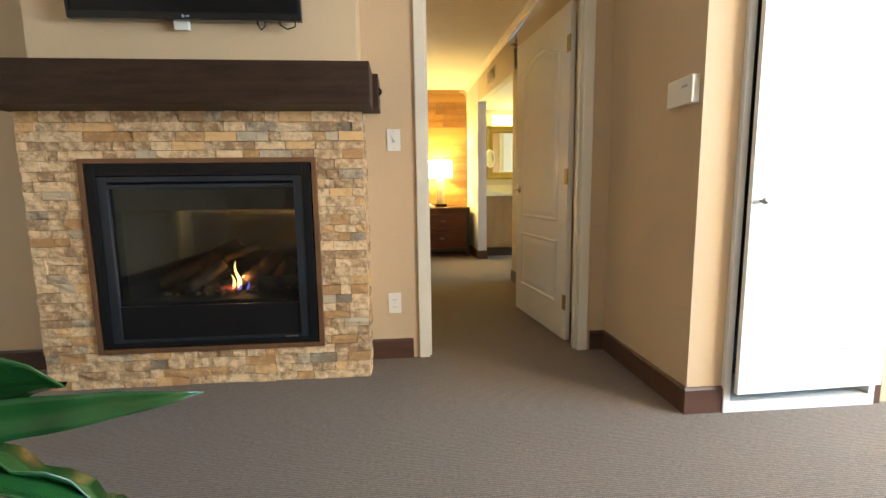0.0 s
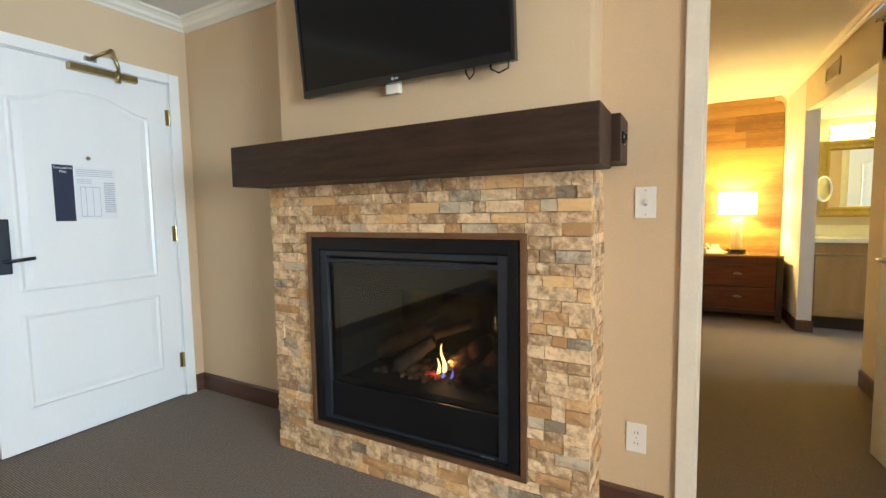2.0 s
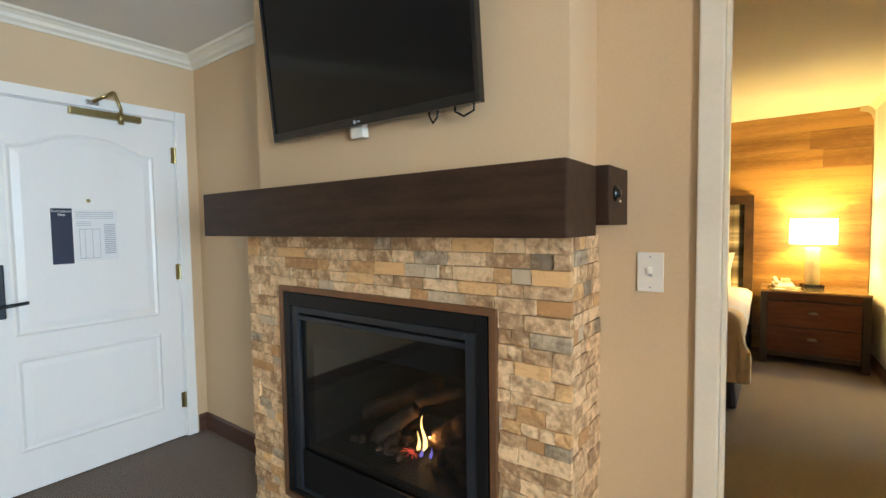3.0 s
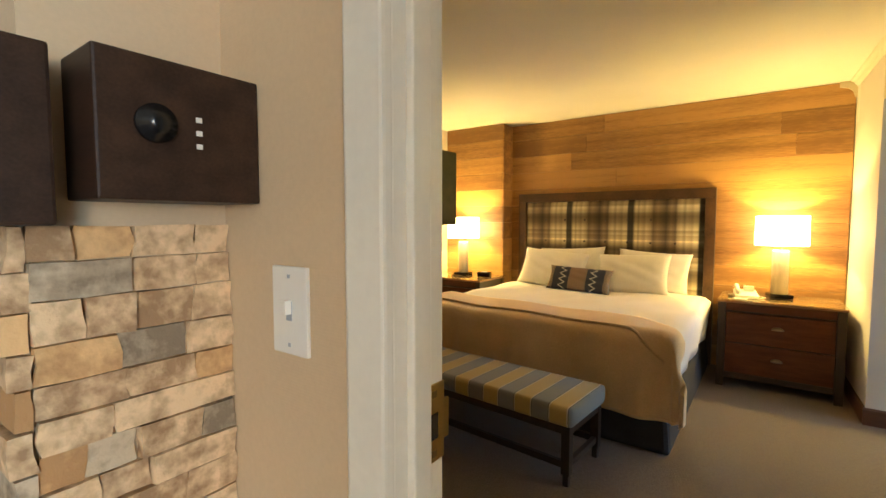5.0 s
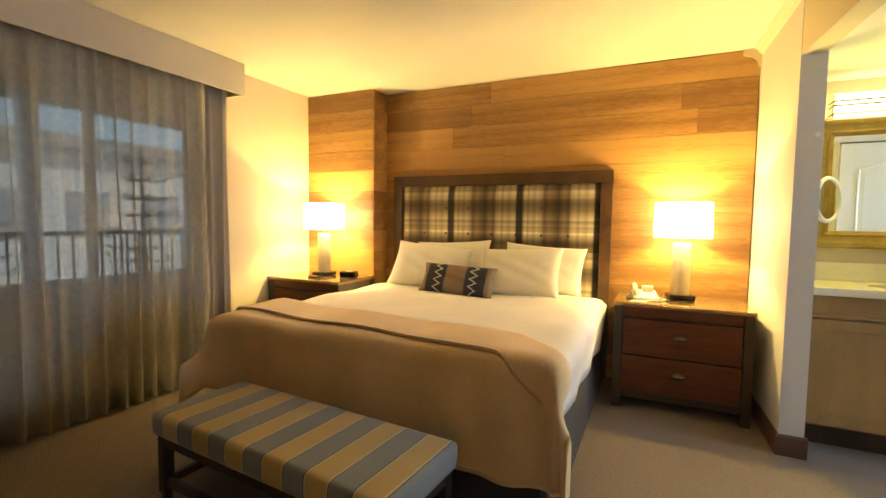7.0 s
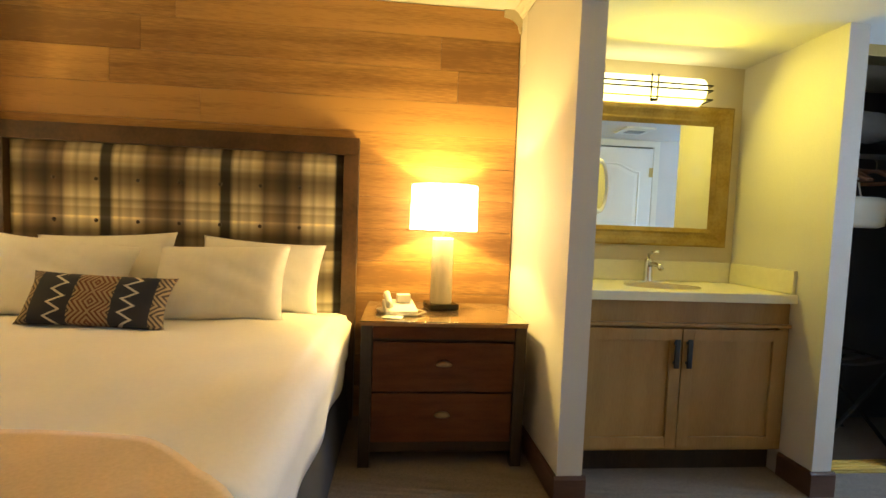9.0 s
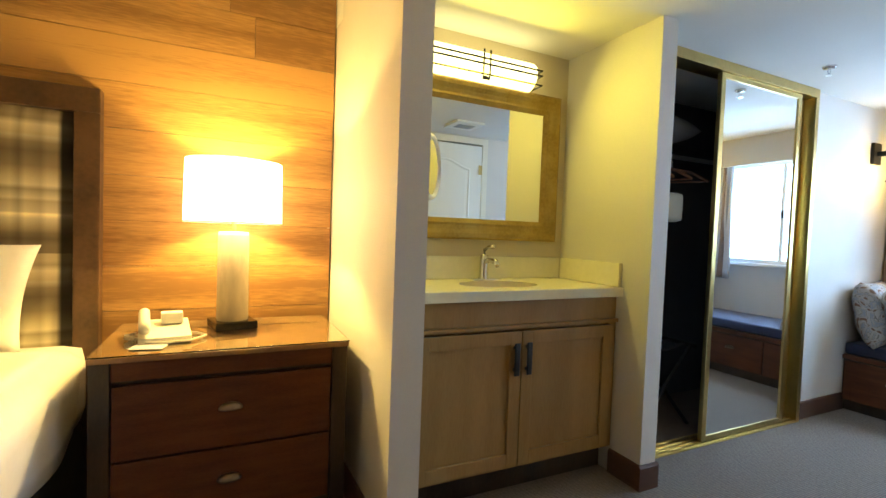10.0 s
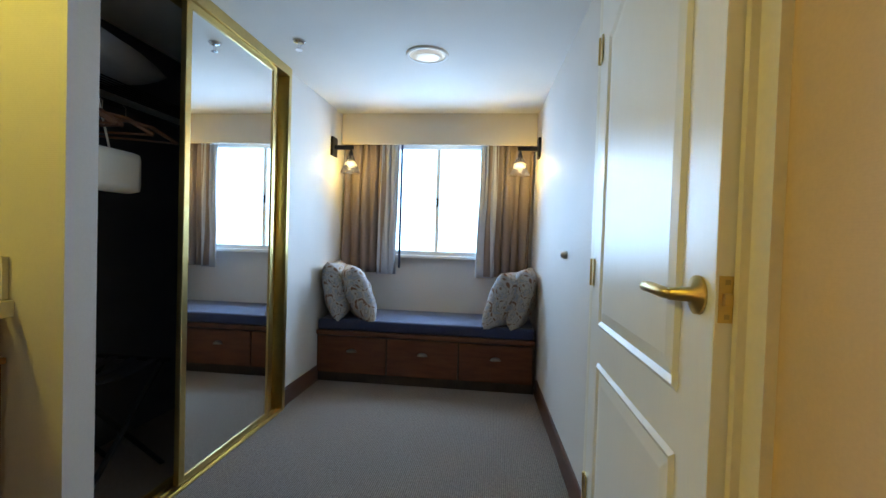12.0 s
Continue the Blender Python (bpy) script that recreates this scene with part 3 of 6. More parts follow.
def crown(p, q, z, size=0.085, name="crown_moulding"):
    """A white crown moulding along p to q, its left side into the room."""
    p, q = Vector(p), Vector(q)
    d = (q - p).normalized()
    n = Vector((-d.y, d.x))
    s = size
    prof = [(0, -s), (0.12 * s, -s), (0.2 * s, -0.82 * s), (0.42 * s, -0.66 * s), (0.5 * s, -0.42 * s), (0.74 * s, -0.22 * s), (0.9 * s, -0.16 * s), (s, 0), (0, 0)]
    bm = bmesh.new()
    lo = [bm.verts.new((*(p + n * a), z + b)) for a, b in prof]
    hi = [bm.verts.new((*(q + n * a), z + b)) for a, b in prof]
    for k in range(len(prof)):
        bm.faces.new((lo[k], lo[(k + 1) % len(prof)], hi[(k + 1) % len(prof)], hi[k]))
    bm.faces.new(lo), bm.faces.new(list(reversed(hi)))
    return setting(name, bm, M["trim"], "cream painted crown moulding")


crown((BX0, YR), (LX, YR), CL, 0.075), crown((LX, YR), (LX, -3.0), CL, 0.075), crown((-0.09, YF), (BX1, YF), CL, 0.075), crown((1.29, YF), (-0.09, YF), CL)
crown((1.236, YB), (1.132, 6.30), CB, 0.05), crown((1.130, 6.30), (1.100, 7.2), CB, 0.05)

# chimney breasts and firebox shell
wall("wall_breast", BX0, BX1, 2.425, YF, 0, CL, M["wall"], [(-1.37, -0.33, 0.205, 1.1)])
wall("wall_breast_bed", BX0, BX1, YB, 2.985, 0, CB, M["wall_bed"], [(-1.37, -0.33, 0.205, 1.1)])

# wood feature wall
rnd = random.Random(4)
panel_wall = setting("wall_wood_panelling", boxm(-1.945, 1.08, 7.188, 7.21, 0, 2.46), M["cherry"], "honey oak plank panelling")
wall("wall_pilaster", -2.72, -1.945, 6.965, 7.21, 0, CB, M["wall_bed"])
pil = bpy.data.objects["wall_pilaster"]


def planks(host, x0, x1, ys, zt, depth=0.014, rot=None, hgt=0.19):
    """Rows of butted boards on a wall, each a little proud or back."""
    z, row = 0.0, 0
    while z < zt - 0.01:
        z1 = min(zt, z + hgt)
        x = x0
        first = rnd.uniform(0.5, 1.9)
        while x < x1 - 0.001:
            xe = min(x1, x + (first if x == x0 else rnd.uniform(1.3, 2.1)))
            if x1 - xe < 0.25:
                xe = x1
            d = depth + rnd.uniform(0, 0.003)
            bm = bmesh.new()
            lx = xe - x
            if rot:
                box(bm, -d, 0, 0.0, lx, 0, z1 - z - 0.0018, 0.0012)
                ob = part("plank", bm, M["woodwall"], host)
                ob.matrix_basis = pose(ys, x, z)
            else:
                box(bm, 0, lx - 0.0015, -d, 0, 0, z1 - z - 0.0018, 0.0012)
                ob = part("plank", bm, M["woodwall"], host)
                ob.matrix_basis = pose(x, ys, z)
            x = xe
        z, row = z1, row + 1


planks(panel_wall, -1.945, 1.095, 7.188, 2.458)
planks(pil, -2.72, -1.945, 6.965, 2.458)
# return side of the pilaster, facing the bed
z = 0.0
while z < 2.45:
    z1 = min(2.458, z + 0.19)
    ob = part("plank", box(bmesh.new(), 0, 0.014, 0, 0.245, 0, z1 - z - 0.002, 0.0012), M["woodwall"], pil)
    ob.matrix_basis = pose(-1.945, 6.951, z)
    z = z1

# doorway casings of the first door
def casing(name, x0, x1, ztop, y, w=0.07, t=0.018, side=-1, material="trim"):
    """Casing round an opening in a wall along x."""
    st = setting(name, bmesh.new(), M[material], "cream painted door casing")
    y0, y1 = sorted((y, y + side * t))
    for nm, b in (("jamb_casing", (x0 - w, x0, y0, y1, 0, ztop + w)), ("jamb_casing", (x1, x1 + w, y0, y1, 0, ztop + w)), ("head_casing", (x0, x1, y0, y1, ztop, ztop + w))):
        part(nm, boxm(*b, bevel=0.005), M[material], st)
        b2 = (b[0] + (0.006 if nm[0] == "j" else 0), b[1] - (0.006 if nm[0] == "j" else 0), min(y0, y1) - (0.006 if side < 0 else -0.006), y1, b[4], b[5] - 0.01)
    return st


door1 = casing("door_1", 0.245, 1.12, 2.05, YF, w=0.06)
part("jamb", boxm(0.215, 0.245, YF - 0.004, YB + 0.003, 0, 2.05, bevel=0.003), M["trim"], door1)
part("jamb", boxm(1.12, 1.15, YF - 0.004, YB + 0.004, 0, 2.05, bevel=0.003), M["trim"], door1)
part("head_jamb", boxm(0.215, 1.15, YF - 0.003, YB + 0.003, 2.05, 2.08), M["trim"], door1)
part("door_stop", boxm(0.245, 0.257, 2.668, 2.70, 0, 2.05, bevel=0.003), M["trim"], door1)
part("door_stop", boxm(1.108, 1.12, 2.668, 2.70, 0, 2.05, bevel=0.003), M["trim"], door1)
sp_plate = part("strike_plate", box(boxm(0.2445, 0.2475, 2.703, 2.7375, 1.055, 1.152, bevel=0.001), 0.2445, 0.2475, 2.7375, 2.747, 1.078, 1.128), M["gold"], door1, "polished brass strike plate")
part("strike_hole", boxm(0.2460, 0.2482, 2.708, 2.724, 1.084, 1.116), M["plasticblack"], sp_plate)
for z in (1.066, 1.140):
    part("screw", boxm(0.2460, 0.2485, 2.713, 2.721, z - 0.004, z + 0.004), M["brass"], sp_plate)
casb = casing("door_1_bed_casing", 0.24, 1.15, 2.055, YB, w=0.055, side=1, t=0.005)


def arch_panel(x0, x1, z0, z1, arch, n=14):
    """Outline of a door panel, its top edge a shallow ogee arch."""
    pts = [(x0, z0), (x1, z0)]
    for k in range(n + 1):
        u = k / n
        s = max(0.0, min(1.0, (0.5 - abs(u - 0.5)) / 0.42))
        pts.append((x1 + (x0 - x1) * u, z1 + arch * (3 * s * s - 2 * s ** 3)))
    return pts


def ring(bm, outer, inner, y0, y1):
    """A sloped moulding between two outlines in the xz plane."""
    a = [bm.verts.new((x, y0, z)) for x, z in outer]
    b = [bm.verts.new((x, y1, z)) for x, z in inner]
    n = len(a)
    for k in range(n):
        bm.faces.new((a[k], a[(k + 1) % n], b[(k + 1) % n], b[k]))


def inset(poly, d):
    cx = (min(p[0] for p in poly) + max(p[0] for p in poly)) / 2
    cz = (min(p[1] for p in poly) + max(p[1] for p in poly)) / 2
    w, h = max(p[0] for p in poly) - min(p[0] for p in poly), max(p[1] for p in poly) - min(p[1] for p in poly)
    return [(cx + (x - cx) * (1 - 2 * d / w), cz + (z - cz) * (1 - 2 * d / h)) for x, z in poly]


def door_leaf(name, m, w, h, label, material="white", parent=None, t=0.036, mid=0.93, stile=0.125, gap=0.058):
    """A moulded two-panel door; x along its width from the hinges, y its thickness, z up. Panels show on both faces."""
    th = thing(name, m, label, "door")
    part("leaf", boxm(0, w, -t / 2, t / 2, 0.008, h, bevel=0.002), M[material], th)
    for s in (-1, 1):
        for z0, z1, arch in ((0.22, mid - gap, 0.0), (mid + gap, h - 0.235, 0.085)):
            o = arch_panel(stile, w - stile, z0, z1, arch)
            bm = bmesh.new()
            y = s * t / 2
            o1, o2, o3, o4 = o, inset(o, 0.012), inset(o, 0.026), inset(o, 0.06)
            ring(bm, o1, o2, y + s * 0.0005, y + s * 0.0075)
            ring(bm, o2, o3, y + s * 0.0075, y + s * 0.0012)
            ring(bm, o3, o4, y + s * 0.0012, y + s * 0.005)
            bm.faces.new([bm.verts.new((x, y + s * 0.005, z)) for x, z in o4])
            part("raised_panel", bm, M[material], th)
    return th


def hinge(parent, x, y, z, material, h=0.095):
    bm = boxm(x - 0.001, x + 0.034, y - 0.002, y + 0.002, z - h / 2, z + h / 2)
    tube(bm, [(x, y, z - h / 2), (x, y, z + h / 2)], 0.007, 8)
    return part("hinge", bm, M[material], parent, "aged brass butt hinge")


# open door of the bedroom
ang = math.degrees(math.atan2(3.671 - 2.80, 1.018 - 1.115))
bd = door_leaf("bedroom_door", pose(1.118, 2.805, 0, 0, 0, ang), 0.868, 2.03, "cream white two-panel arched door, open against the corridor wall", mid=0.69)
for z in (0.25, 1.03, 1.80):
    hinge(bd, 0.0, 0.020, z, "brass")
for s in (-1, 1):
    bm = bmesh.new()
    lathe(bm, [(0.0, 0), (0.03, 0), (0.03, 0.006), (0.012, 0.012), (0.010, 0.045), (0.0, 0.045)], cap=False)
    bmesh.ops.rotate(bm, verts=bm.verts, cent=(0, 0, 0), matrix=Matrix.Rotation(radians(-90 * s), 3, "X"))
    bmesh.ops.translate(bm, verts=bm.verts, vec=(0.80, s * 0.018, 0.96))
    tube(bm, [(0.80, s * 0.058, 0.96), (0.76, s * 0.062, 0.962), (0.70, s * 0.060, 0.955)], 0.009, 8)
    part("lever_handle", bm, M["nickel"], bd, "brushed nickel lever handle", smooth=True)

# ---- fireplace ----
def stone_face(parent, n0, n1, z0, z1, place, hole=None, seed=1, avg=0.15):
    """Ledger stones in courses; place(u0, u1, z0, z1, depth) makes one."""
    r = random.Random(seed)
    z = z0
    while z < z1 - 0.01:
        h = r.choice((0.040, 0.044, 0.046, 0.050))
        if z1 - z - h < 0.03:
            h = z1 - z
        u = n0
        while u < n1 - 0.001:
            w = r.uniform(avg * 0.45, avg * 1.55)
            e = min(n1, u + w)
            if n1 - e < 0.045:
                e = n1
            segs = [(u, e)]
            if hole and z + h > hole[2] + 0.01 and z < hole[3] - 0.01:
                segs = [(a, b) for a, b in ((u, min(e, hole[0])), (max(u, hole[1]), e)) if b - a > 0.012]
            for a, b in segs:
                k = r.random()
                place(a, b, z, z + h, r.uniform(0.0, 0.010), "stone_rust" if k < 0.16 else "stone_grey" if k < 0.27 else "stone")
            u = e
        z += h


def stone(parent, x0, x1, y0, y1, z0, z1, material, r):
    g = 0.0012
    bm = boxm(x0 + g, x1 - g, y0, y1, z0 + g, z1 - g)
    bmesh.ops.subdivide_edges(bm, edges=[e for e in bm.edges if e.calc_length() > 0.035], cuts=1, use_grid_fill=True)
    for v in bm.verts:
        v.co += Vector((r.uniform(-0.001, 0.001), r.uniform(-0.004, 0.004), r.uniform(-0.0012, 0.0012)))
    return part("stone", bm, M[material], parent)


SX0, SX1, SF, ST = -1.655, -0.08, 2.395, 1.345
HOLE = (-1.385, -0.318, 0.19, 1.115)
fp = thing("fireplace", pose(-0.85, 2.52, 0), "gas fireplace with split-face travertine surround, flame lit", "fireplace")
FP0 = fp.matrix_world.inverted()


def local(parent_m, bm):
    bmesh.ops.transform(bm, matrix=parent_m, verts=bm.verts)
    return bm


def fpart(name, bm, material, parent=None, label="", smooth=False):
    return part(name, local(FP0, bm), M[material] if isinstance(material, str) else material, parent or fp, label, smooth)


fpart("side_backing", box(bmesh.new(), SX0 + 0.02, SX0 + 0.03, SF + 0.02, YF, 0, ST), "mortar")
fpart("backing", box(box(box(box(bmesh.new(), SX0 + 0.01, HOLE[0], SF + 0.022, 2.425, 0, ST), HOLE[1], SX1 - 0.01, SF + 0.022, 2.425, 0, ST), HOLE[0], HOLE[1], SF + 0.022, 2.425, 0, HOLE[2]), HOLE[0], HOLE[1], SF + 0.022, 2.425, HOLE[3], ST), "mortar")
rs = random.Random(11)
stone_holder = fpart("surround", box(bmesh.new(), SX1 - 0.03, SX1 - 0.02, SF + 0.02, YF, 0, ST), "mortar", label="split-face travertine ledger stone surround")


def place_front(a, b, z0, z1, d, mt):
    ob = stone(stone_holder, a, b, SF - d + 0.008, SF + 0.024, z0, z1, mt, rs)
    ob.data.transform(FP0)


def place_right(a, b, z0, z1, d, mt):
    ob = stone(stone_holder, SX1 - 0.022, SX1 + d - 0.006, a, b, z0, z1, mt, rs)
    ob.data.transform(FP0)


def place_left(a, b, z0, z1, d, mt):
    ob = stone(stone_holder, SX0 - d + 0.006, SX0 + 0.022, a, b, z0, z1, mt, rs)
    ob.data.transform(FP0)


stone_face(fp, SX0, SX1, 0, ST, place_front, HOLE, 3, 0.098)
stone_face(fp, SF + 0.026, YF - 0.002, 0, ST, place_right, None, 5, 0.085)
stone_face(fp, SF + 0.026, YF - 0.002, 0, ST, place_left, None, 6, 0.2)
# trim round the insert
for b in ((HOLE[0] - 0.012, HOLE[0] + 0.012, SF - 0.012, 2.43, HOLE[2] - 0.012, HOLE[3] + 0.012), (HOLE[1] - 0.012, HOLE[1] + 0.012, SF - 0.012, 2.43, HOLE[2] - 0.012, HOLE[3] + 0.012),
          (HOLE[0] + 0.012, HOLE[1] - 0.012, SF - 0.012, 2.43, HOLE[2] - 0.012, HOLE[2] + 0.012), (HOLE[0] + 0.012, HOLE[1] - 0.012, SF - 0.012, 2.43, HOLE[3] - 0.012, HOLE[3] + 0.012)):
    fpart("metal_trim", boxm(*b, bevel=0.002), "copper", label="coppery brown metal edge trim")
# black outer frame and gunmetal glass frame
X0, X1, Z0, Z1 = -1.366, -0.337, 0.21, 1.10
for nm, b in (("outer_frame", (X0, X0 + 0.04, 2.385, 2.45, Z0, Z1)), ("outer_frame", (X1 - 0.04, X1, 2.385, 2.45, Z0, Z1)), ("outer_frame", (X0 + 0.04, X1 - 0.04, 2.385, 2.45, Z1 - 0.055, Z1)), ("outer_frame", (X0 + 0.04, X1 - 0.04, 2.385, 2.45, Z0, Z0 + 0.02))):
    fpart(nm, boxm(*b, bevel=0.003), "black")
for nm, b in (("glass_frame", (X0 + 0.04, X0 + 0.085, 2.392, 2.41, Z0 + 0.02, Z1 - 0.058)), ("glass_frame", (X1 - 0.085, X1 - 0.04, 2.392, 2.41, Z0 + 0.02, Z1 - 0.058)),
              ("glass_frame", (X0 + 0.085, X1 - 0.085, 2.392, 2.41, Z1 - 0.085, Z1 - 0.058)), ("glass_frame", (X0 + 0.085, X1 - 0.085, 2.394, 2.412, Z1 - 0.115, Z1 - 0.095)), ("glass_frame", (X0 + 0.085, X1 - 0.085, 2.392, 2.41, Z0 + 0.02, Z0 + 0.035))):
    fpart(nm, boxm(*b, bevel=0.004), "gunmetal", label="gunmetal grey glass frame")
fpart("lower_panel", boxm(X0 + 0.085, X1 - 0.085, 2.402, 2.412, Z0 + 0.035, Z0 + 0.20), "black")
gp = fpart("glass_pane", boxm(X0 + 0.085, X1 - 0.085, 2.414, 2.418, Z0 + 0.035, Z1 - 0.115), "fireglass")
gp.visible_shadow = False
gp2 = fpart("glass_pane", boxm(X0 + 0.04, X1 - 0.04, 2.992, 2.996, Z0 + 0.18, Z1 - 0.04), "fireglass")
gp2.visible_shadow = False
for b in ((X0 + 0.0, X0 + 0.10, 2.46, 2.99, 0.22, 1.09), (X1 - 0.10, X1, 2.46, 2.99, 0.22, 1.09), (X0 + 0.1, X1 - 0.1, 2.46, 2.99, 0.22, 0.42), (X0 + 0.1, X1 - 0.1, 2.46, 2.99, 1.0, 1.09)):
    fpart("firebox_panel", boxm(*b), "firebox")
fpart("brand_plate", boxm(X1 - 0.16, X1 - 0.10, 2.3905, 2.392, Z0 + 0.024, Z0 + 0.029), "nickel")
fpart("hood", boxm(X0 + 0.086, X1 - 0.086, 2.422, 2.45, 0.878, 0.995), "firebox")
rl = random.Random(8)
LOGS = (((-1.30, 2.78, 0.44), (-0.84, 2.80, 0.67), 0.042), ((-1.05, 2.62, 0.445), (-0.88, 2.70, 0.58), 0.036), ((-0.90, 2.74, 0.60), (-0.72, 2.80, 0.66), 0.028),
        ((-0.78, 2.72, 0.45), (-0.60, 2.76, 0.60), 0.055), ((-0.70, 2.64, 0.45), (-0.47, 2.70, 0.47), 0.045), ((-0.66, 2.80, 0.46), (-0.52, 2.70, 0.56), 0.05), ((-1.1, 2.74, 0.44), (-0.95, 2.62, 0.45), 0.03))
for a, b, r in LOGS:
    A, B = Vector(a), Vector(b)
    bm = tube(bmesh.new(), [A.lerp(B, i / 9) + Vector((rl.uniform(-1, 1), rl.uniform(-1, 1), rl.uniform(-1, 1))) * r * 0.14 for i in range(10)], r, 14, r2=r * 0.8)
    for v in bm.verts:
        v.co += Vector((rl.uniform(-1, 1), rl.uniform(-1, 1), rl.uniform(-1, 1))) * r * 0.13
    fpart("log", bm, "charlog", label="charred ceramic gas log", smooth=True)
for k in range(8):
    a = k * 0.85 + rl.uniform(-0.2, 0.2)
    L = rl.uniform(0.018, 0.055)
    x0, z0 = -0.825, 0.452
    fpart("ember", tube(bmesh.new(), [(x0, 2.60, z0), (x0 + 0.5 * L * math.cos(a), 2.59, z0 + 0.3 * L * math.sin(a) + 0.004), (x0 + L * math.cos(a), 2.585, z0 + 0.55 * L * math.sin(a))], 0.0022, 5, r2=0.001), "ember_glow", label="glowing red ember twig")
bm = bmesh.new()
for _ in range(160):
    x, y = rl.uniform(-1.15, -0.45), rl.uniform(2.55, 2.85)
    s = rl.uniform(0.008, 0.018)
    g = bmesh.ops.create_icosphere(bm, subdivisions=1, radius=s)["verts"]
    bmesh.ops.translate(bm, verts=g, vec=(x, y, 0.425 + s * 0.5))
fpart("embers", bm, "charlog")


def flame(x, y, z, h, r, material):
    bm = bmesh.new()
    prof = [(0.002, 0), (r, h * 0.15), (r * 0.9, h * 0.35), (r * 0.5, h * 0.65), (r * 0.2, h * 0.88), (0.001, h)]
    lathe(bm, prof, 0, 0, 10, cap=False)
    for v in bm.verts:
        v.co.y *= 0.35
        v.co.x += 0.012 * math.sin(v.co.z * 40)
    bmesh.ops.translate(bm, verts=bm.verts, vec=(x, y, z))
    fpart("flame", bm, material, label="small yellow gas flame", smooth=True)


for x, y, h, r, mt in ((-0.81, 2.655, 0.15, 0.012, "flame"), (-0.835, 2.645, 0.08, 0.010, "flame"), (-1.02, 2.625, 0.07, 0.007, "flame"), (-0.75, 2.62, 0.05, 0.008, "flame_blue"), (-0.79, 2.61, 0.04, 0.010, "flame_blue"), (-1.03, 2.62, 0.045, 0.010, "flame_blue")):
    flame(x, y, 0.435, h, r, mt)
lamp("fire_light", "POINT", 0.9, (1.0, 0.5, 0.18), pose(-0.78, 2.66, 0.50), 0.004)

# mantel shelves
mant = thing("mantel", pose(-0.86, 2.22, 1.345), "dark walnut box mantel shelf over the stone surround", "mantel")
part("beam", boxm(-0.84, 0.835, 0, 0.215, 0, 0.185, bevel=0.004), M["mantel"], mant)
part("side_block", boxm(0.62, 0.86, 0.242, 0.428, 0.028, 0.19, bevel=0.003), M["mantel"], mant, "dark walnut return block with a black control dial")
dial = bmesh.new()
lathe(dial, [(0.0, 0), (0.022, 0), (0.022, 0.006), (0.013, 0.009), (0.012, 0.015), (0.0, 0.015)], cap=False)
bmesh.ops.rotate(dial, verts=dial.verts, cent=(0, 0, 0), matrix=Matrix.Rotation(radians(90), 3, "Y"))
bmesh.ops.translate(dial, verts=dial.verts, vec=(0.86, 0.30, 0.115))
part("control_dial", dial, M["plasticblack"], mant, smooth=True)
for k in range(1):
    for z in (0.092, 0.108, 0.124):
        part("dial_mark", boxm(0.86, 0.8612, 0.345 + 0.02 * k, 0.352 + 0.02 * k, z, z + 0.006), M["plate"], mant)
mantb = thing("mantel", pose(-0.86, 2.985, 1.345), "dark walnut box mantel shelf on the bedroom side", "mantel")
part("beam", boxm(-0.84, 0.79, 0.09, 0.25, -0.005, 0.175, bevel=0.004), M["mantel"], mantb)
part("side_block", boxm(-0.84, 0.775, -0.245, 0.085, 0.0, 0.19, bevel=0.003), M["mantel"], mantb)
# bedroom side surround
fpb = thing("fireplace_surround", pose(-0.86, 3.0, 0), "split-face travertine surround on the bedroom side", "fireplace")
FB0 = fpb.matrix_world.inverted()
hb_ = part("backing", local(FB0, box(box(box(box(bmesh.new(), SX0 + 0.02, HOLE[0], 2.99, 3.01, 0, ST), HOLE[1], SX1 - 0.02, 2.99, 3.01, 0, ST), HOLE[0], HOLE[1], 2.99, 3.01, 0, HOLE[2]), HOLE[0], HOLE[1], 2.99, 3.01, HOLE[3], ST)), M["mortar"], fpb)
side_ = part("flank", local(FB0, boxm(SX1 - 0.03, SX1 - 0.014, YB + 0.002, 3.01, 0, ST)), M["mortar"], fpb)


def place_bside(a, b, z0, z1, d, mt):
    ob = stone(side_, SX1 - 0.016, SX1 + d, a, b, z0, z1, mt, rs)
    ob.data.transform(FB0)


def place_bfront(a, b, z0, z1, d, mt):
    ob = stone(hb_, a, b, 3.01, 3.024 + d, z0, z1, mt, rs)
    ob.data.transform(FB0)


stone_face(fpb, YB + 0.002, 3.03, 0, ST, place_bside, None, 15, 0.2)
stone_face(fpb, SX0, SX1 - 0.016, 0, ST, place_bfront, HOLE, 16, 0.3)
# ---- living room things ----
tv = thing("television", pose(-0.838, 2.36, 1.735, 5, 0, 0), "black flat television tilted forward on the chimney breast above the mantel", "television")
part("bezel", box(box(box(box(bmesh.new(), -0.505, -0.49, -0.012, 0.02, 0.0, 0.60, bevel=0.003), 0.49, 0.505, -0.012, 0.02, 0.0, 0.60, bevel=0.003), -0.49, 0.49, -0.012, 0.02, 0.0, 0.032, bevel=0.003), -0.49, 0.49, -0.012, 0.02, 0.585, 0.60, bevel=0.003), M["plasticblack"], tv)
part("screen", boxm(-0.489, 0.489, -0.006, 0.0, 0.033, 0.584), M["tv"], tv)
part("back_shell", boxm(-0.50, 0.50, 0.0, 0.028, 0.004, 0.597, bevel=0.008), M["plasticblack"], tv)
lg = bmesh.new()
lathe(lg, [(0.0, -0.001), (0.0065, -0.001), (0.0065, 0.001), (0, 0.001)], cap=False, seg=16)
bmesh.ops.rotate(lg, verts=lg.verts, cent=(0, 0, 0), matrix=Matrix.Rotation(radians(90), 3, "X"))
